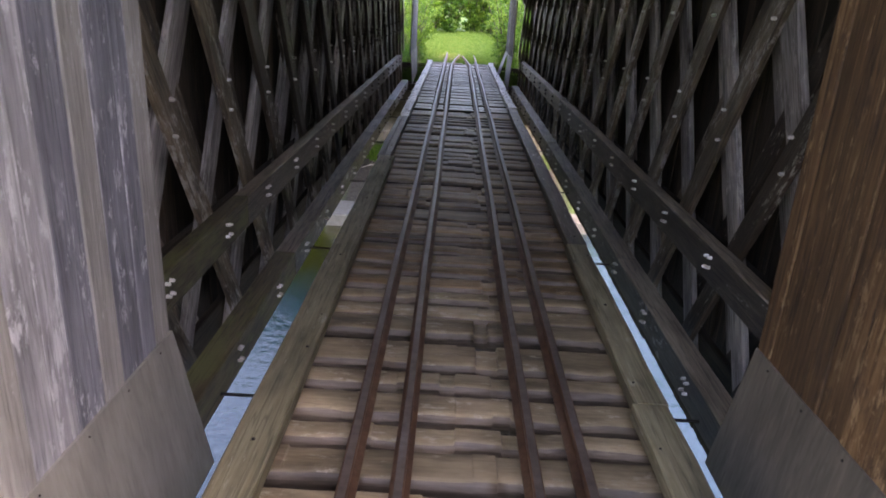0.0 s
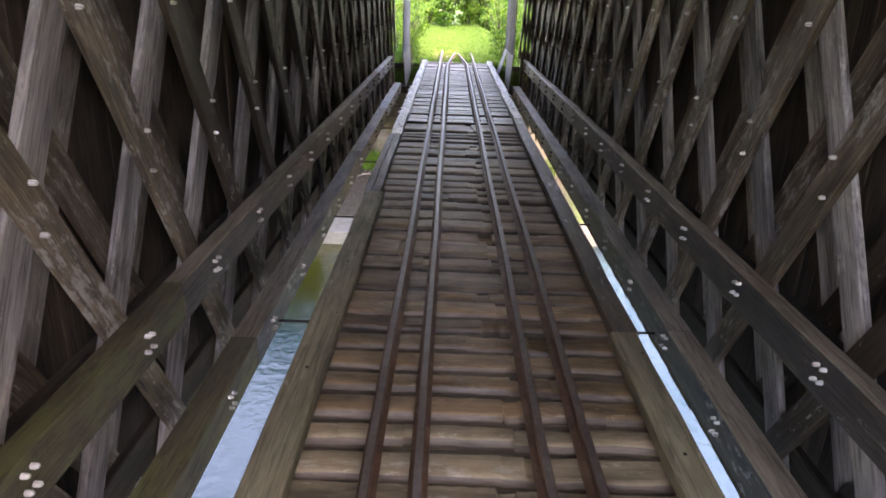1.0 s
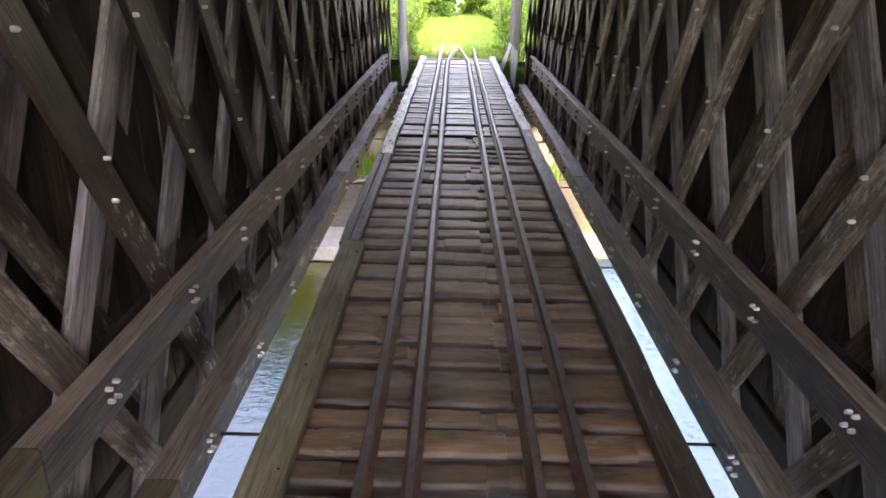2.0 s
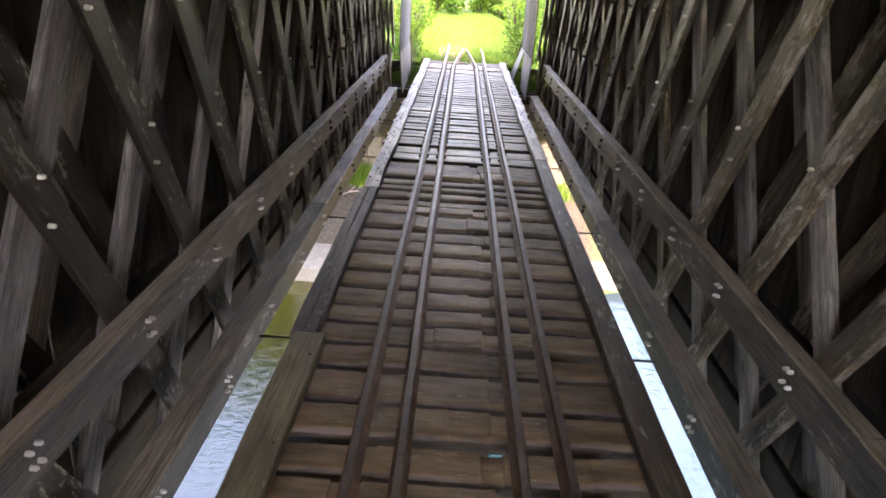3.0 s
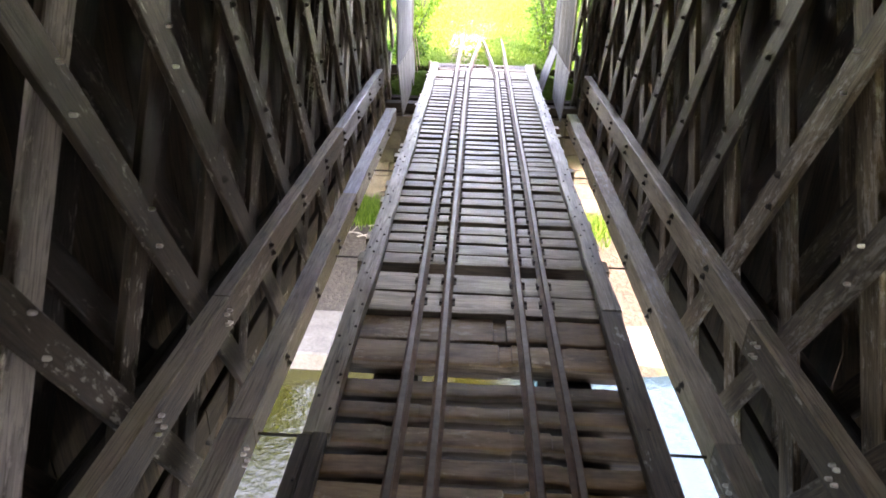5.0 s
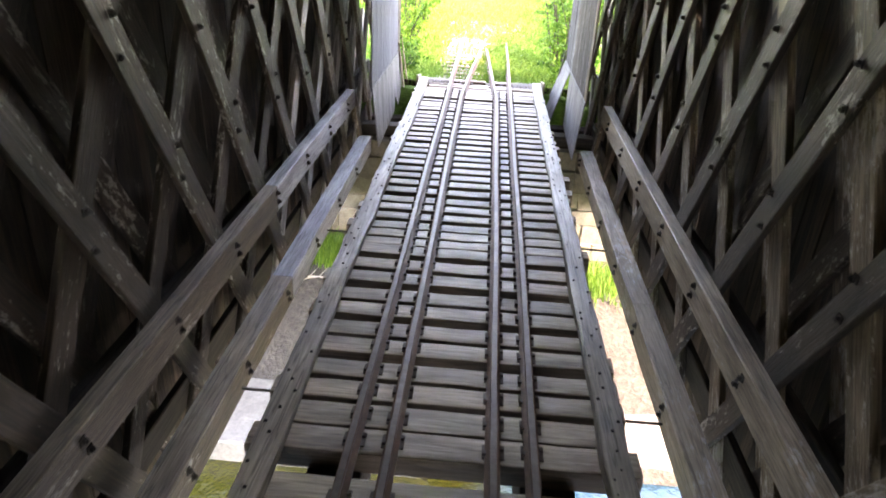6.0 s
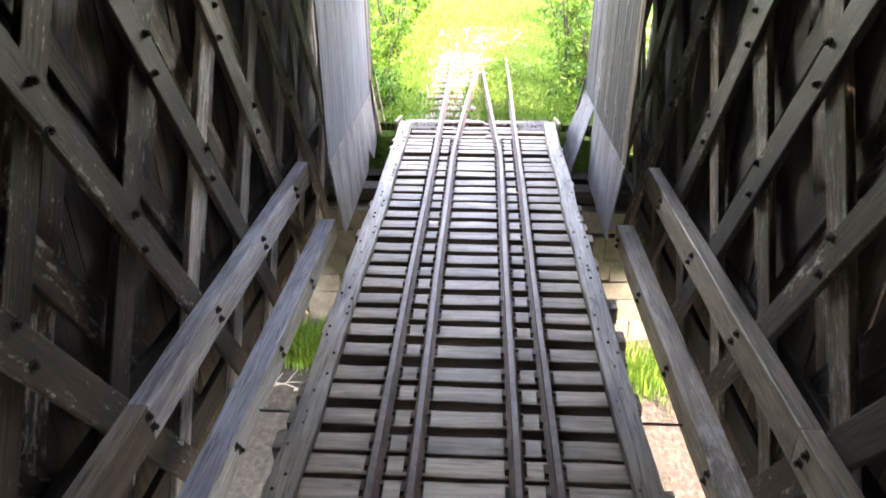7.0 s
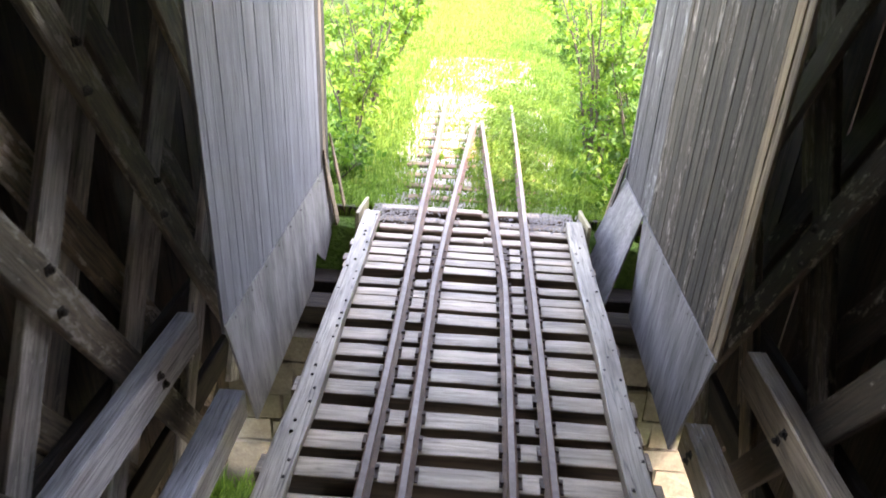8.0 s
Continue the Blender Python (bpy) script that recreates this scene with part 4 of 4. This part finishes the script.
def weeds(name, clumps, place, mat, label, seed):
    """Low clumps of broad leaves, each leaf a bent blade of its own."""
    r = random.Random(seed)
    v, f = [], []
    for _ in range(clumps):
        spot = place(r)
        if spot is None:
            continue
        x, y, z = spot
        rad, h = r.uniform(0.08, 0.26), r.uniform(0.06, 0.34)
        if abs(x) > 2.0:
            h *= 1.8
        for k in range(30):
            a, q = r.uniform(0, 6.28), r.uniform(0.022, 0.05)
            d = rad * math.sqrt(r.random())
            c = Vector((x + d * math.cos(a), y + d * math.sin(a), z + h * r.random() * (1 - 0.6 * d / rad)))
            n1 = Vector((r.uniform(-1, 1), r.uniform(-1, 1), r.uniform(0.1, 1))).normalized()
            u = n1.orthogonal().normalized()
            w = n1.cross(u)
            b = len(v)
            v += [tuple(c - u * q), tuple(c + w * q * 0.5 + n1 * q * 0.15), tuple(c + u * q), tuple(c - w * q * 0.5 + n1 * q * 0.15)]
            f.append((b, b + 1, b + 2, b + 3))
    me = bpy.data.meshes.new(name)
    me.from_pydata(v, [], f)
    me.materials.append(mat)
    return tagged(new(name, me), label, "weeds", kind="stuff")


def beside_track(r):
    """Thick at both sides and along the right-hand rails, thin over the bare ties by the left-hand rail."""
    y = 32.9 + 30 * r.random() ** 1.8
    x = r.gauss(0.3, 2.2)
    if abs(x) > 7 or (y < 40 and -1.35 < x < -0.35 and r.random() < 0.85) or (36.0 < y < 40 and -1.2 < x < 0.3):
        return None
    return x, y, max(ground_z(x, y), -0.16 if abs(x) < 1.8 else -9) - 0.01


weeds("weeds", 1700, beside_track, GRASS, "bright green low weeds growing beside and over the track", 51)
weeds("weeds", 900, beside_track, LEAF_YELLOW, "yellow-green leafy weeds in the grass", 52)


def over_right_rails(r):
    y = 33.6 + 6.5 * r.random()
    x = r.gauss(0.75, 0.3)
    return x, y, -0.14


weeds("weeds", 560, over_right_rails, GRASS, "green weeds that half hide the outer rails", 53)


def tuft(x, y, spread, count, seed, label, tall=0.5):
    def spot(r):
        px, py = x + r.gauss(0, spread), y + r.gauss(0, spread * 0.6)
        return px, py, ground_z(px, py)
    return blades("grass_tuft", count, spot, 0.15, tall, GRASS, label, seed, 0.018)


tuft(-3.5, 30.1, 0.30, 1800, 31, "fresh green grass at the foot of the abutment", 0.7)
tuft(3.5, 29.6, 0.45, 900, 32, "fresh green grass tuft at the foot of the abutment", 0.4)


def tube(bm, pts, r0, r1, sides=5):
    rings = []
    for i, p in enumerate(pts):
        d = (pts[min(i + 1, len(pts) - 1)] - pts[max(i - 1, 0)]).normalized()
        u = d.orthogonal().normalized()
        w = d.cross(u)
        rad = r0 + (r1 - r0) * i / (len(pts) - 1)
        rings.append([bm.verts.new(p + (u * math.cos(6.2832 * k / sides) + w * math.sin(6.2832 * k / sides)) * rad) for k in range(sides)])
    for a, b in zip(rings, rings[1:]):
        for k in range(sides):
            bm.faces.new((a[k], a[(k + 1) % sides], b[(k + 1) % sides], b[k]))


def shrub(name, x, y, height, spread, stems, leaves, mat, label, seed, leaf=0.07, category="shrub"):
    """Several leaning stems with side twigs, and leaves that sit on the twigs."""
    r = random.Random(seed)
    z = ground_z(x, y) - 0.1
    root = thing(name, label, category, "shrubs by the track", at=(x, y, z))
    tips = []
    for s in range(stems):
        bm = bmesh.new()
        a = 6.2832 * (s + r.random() * 0.7) / stems
        out = spread * r.uniform(0.35, 1.0)
        h = height * r.uniform(0.65, 1.0)
        base = Vector((math.cos(a) * 0.12, math.sin(a) * 0.12, 0))
        pts = [base + Vector((math.cos(a) * out * t ** 1.4 + r.uniform(-0.06, 0.06), math.sin(a) * out * t ** 1.4 + r.uniform(-0.06, 0.06), h * t)) for t in (0, 0.25, 0.5, 0.75, 1.0)]
        tube(bm, pts, 0.012 + height * 0.006, 0.006)
        for t in range(5 + int(height * 2)):
            k = r.randint(1, 4)
            p = pts[k - 1].lerp(pts[k], r.random())
            d = Vector((r.uniform(-1, 1), r.uniform(-1, 1), r.uniform(-0.15, 0.8))).normalized() * r.uniform(0.25, 0.65) * (0.5 + spread * 0.4)
            tube(bm, [p, p + d * 0.5 + Vector((0, 0, 0.04)), p + d], 0.008, 0.003, 4)
            tips.append((p, d))
        part("stem", bm, BARK, root)
    v, f = [], []
    for i in range(leaves):
        p, d = tips[r.randrange(len(tips))]
        c = p + d * r.uniform(0.3, 1.15) + Vector((r.gauss(0, 0.07), r.gauss(0, 0.07), r.gauss(0, 0.07)))
        n1 = Vector((r.uniform(-1, 1), r.uniform(-1, 1), r.uniform(-0.2, 1))).normalized()
        u = n1.orthogonal().normalized()
        w = n1.cross(u)
        ang = r.uniform(0, 6.28)
        u, w = u * math.cos(ang) + w * math.sin(ang), w * math.cos(ang) - u * math.sin(ang)
        q = leaf * r.uniform(0.6, 1.3)
        b = len(v)
        v += [tuple(c - u * q), tuple(c + w * q * 0.45 + n1 * q * 0.12), tuple(c + u * q), tuple(c - w * q * 0.45 + n1 * q * 0.12)]
        f.append((b, b + 1, b + 2, b + 3))
    me = bpy.data.meshes.new("foliage")
    me.from_pydata(v, [], f)
    me.materials.append(mat)
    part("foliage", me, mat, root)
    return root


R, L_ = "leafy yellow-green shrub crowding the grassy track", "green shrub with thin grey stems in tall grass"
SHRUBS = [(2.35, 36.0, 4.4, 1.3, 9, 1500, 1), (-2.5, 38.2, 4.0, 1.1, 8, 1100, 1), (2.9, 34.8, 3.2, 1.2, 7, 3400, 0), (2.5, 33.6, 1.3, 0.8, 6, 1500, 0), (3.0, 37.0, 4.0, 1.5, 7, 3800, 1), (2.9, 39.6, 3.4, 1.3, 6, 3000, 0),
          (3.3, 42.5, 4.2, 1.7, 6, 3000, 1), (3.2, 46.0, 3.8, 1.6, 6, 2600, 0), (4.0, 50.0, 4.6, 2.0, 6, 2600, 1), (4.0, 55.0, 4.6, 2.0, 6, 2400, 0),
          (-2.6, 36.6, 2.4, 1.1, 5, 1700, 1), (-3.2, 39.0, 3.8, 1.5, 6, 2800, 0), (-2.6, 34.2, 1.1, 0.8, 6, 1600, 0), (-3.3, 42.0, 3.8, 1.6, 6, 2800, 1),
          (-2.8, 45.6, 3.0, 1.4, 6, 2400, 1), (-3.6, 49.2, 4.2, 1.8, 6, 2600, 0), (-3.4, 53.5, 4.2, 1.8, 6, 2400, 1), (-4.2, 58.5, 5.0, 2.2, 6, 2400, 0),
          (4.2, 60.0, 5.2, 2.3, 6, 2400, 1), (-5.2, 36.5, 4.5, 1.9, 6, 2400, 0), (5.6, 35.0, 4.8, 2.0, 6, 2600, 0), (-5.4, 43.0, 4.6, 2.0, 6, 2400, 1),
          (5.8, 41.0, 5.0, 2.1, 6, 2600, 1)]
for i, (x, y, h, sp, st, lv, kind_) in enumerate(SHRUBS):
    shrub("shrub", x, y, h, sp, st, lv, LEAF_YELLOW if kind_ else LEAF, R if kind_ else L_, 60 + i, 0.075 if y < 45 else 0.11)
r = random.Random(77)
for i in range(16):
    x = -17 + i * 2.3 + r.uniform(-0.8, 0.8)
    shrub("tree", x, 66 + r.uniform(-2.5, 5), r.uniform(5.5, 8), r.uniform(2.4, 3.2), 6, 2600, LEAF if i % 2 else LEAF_YELLOW,
          "dense leafy tree at the wood edge beyond the meadow", 140 + i, 0.20, "tree")

for i in range(12):
    shrub("tree", -16 + i * 2.9 + r.uniform(-0.8, 0.8), 76 + r.uniform(-2, 4), r.uniform(8, 11), r.uniform(2.8, 3.6), 6, 2600, LEAF if i % 2 else LEAF_YELLOW,
          "tall leafy tree in the wood beyond the meadow", 180 + i, 0.24, "tree")
for i, (x, y, h) in enumerate(((-0.8, 63.5, 4.2), (1.2, 67.0, 6.0), (-2.6, 66.0, 5.5))):
    shrub("tree", x, y, h, h * 0.42, 7, 2600, LEAF_YELLOW if i else LEAF, "dense leafy tree at the wood edge beyond the meadow", 210 + i, 0.18, "tree")

# unseen trees along the river bank: left for the water to mirror, right to shade
for i, (x, y, h) in enumerate(((-6.6, 28.6, 7.5), (-9.5, 28.3, 8.0), (-14.0, 28.5, 7.0), (-18.5, 30.0, 7.0), (-24.0, 29.0, 7.0), (-9.0, 33.0, 5.5),
                               (12.5, 27.0, 8.0), (15.5, 26.5, 9.0), (18.5, 27.5, 9.0), (13.5, 30.5, 8.0), (10.5, 33.5, 5.5), (15.5, 34.0, 6.5), (21.0, 33.0, 7.0))):
    shrub("tree", x, y, h, h * 0.36, 7, 3600, LEAF if i % 3 else LEAF_YELLOW, "leafy tree added out of view on the river bank beside the bridge", 240 + i, 0.22, "tree")

# unseen bushes close to the water on the shaded side, added to darken reflections
for i, (x, y, h) in enumerate(((-6.4, 27.3, 3.4), (-8.2, 27.6, 4.2), (-10.4, 27.4, 4.0), (-12.8, 27.8, 4.4), (-7.2, 30.6, 4.6), (-10.0, 31.0, 5.2))):
    shrub("shrub", x, y, h, h * 0.45, 8, 3200, LEAF, "dense dark green bush added out of view for the water to reflect", 320 + i, 0.26)

# unseen trees round the track behind the near portal, added to block low light
r = random.Random(91)
for i in range(12):
    x = -15 + i * 2.7 + r.uniform(-0.7, 0.7)
    shrub("tree", x, -13 - abs(x) * 0.15 + r.uniform(-3, 1), r.uniform(8, 10.5), r.uniform(2.6, 3.4), 7, 3000, LEAF if i % 3 else LEAF_YELLOW,
          "dense leafy tree added out of view behind the near portal to block light", 280 + i, 0.26, "tree")

# dry driftwood on the left bank
r = random.Random(3)
for i in range(5):
    bm = bmesh.new()
    x, y = -3.3 - r.random() * 1.3, 28.3 + r.random() * 1.6
    z = ground_z(x, y) + 0.05
    a = r.uniform(-0.5, 0.9)
    pts = [Vector((math.cos(a) * t, math.sin(a) * t, 0.10 * math.sin(t * 3) + 0.02)) for t in (0, 0.35, 0.7, 1.1)]
    tube(bm, pts, 0.022, 0.008)
    tube(bm, [pts[1], pts[1] + Vector((0.2, 0.22, 0.18))], 0.012, 0.005, 4)
    tagged(part("dry_branch", bm, DRY, None, at=Matrix.Translation((x, y, z))), "bleached dry branch lying on the bank soil", "branch", "dry branches")
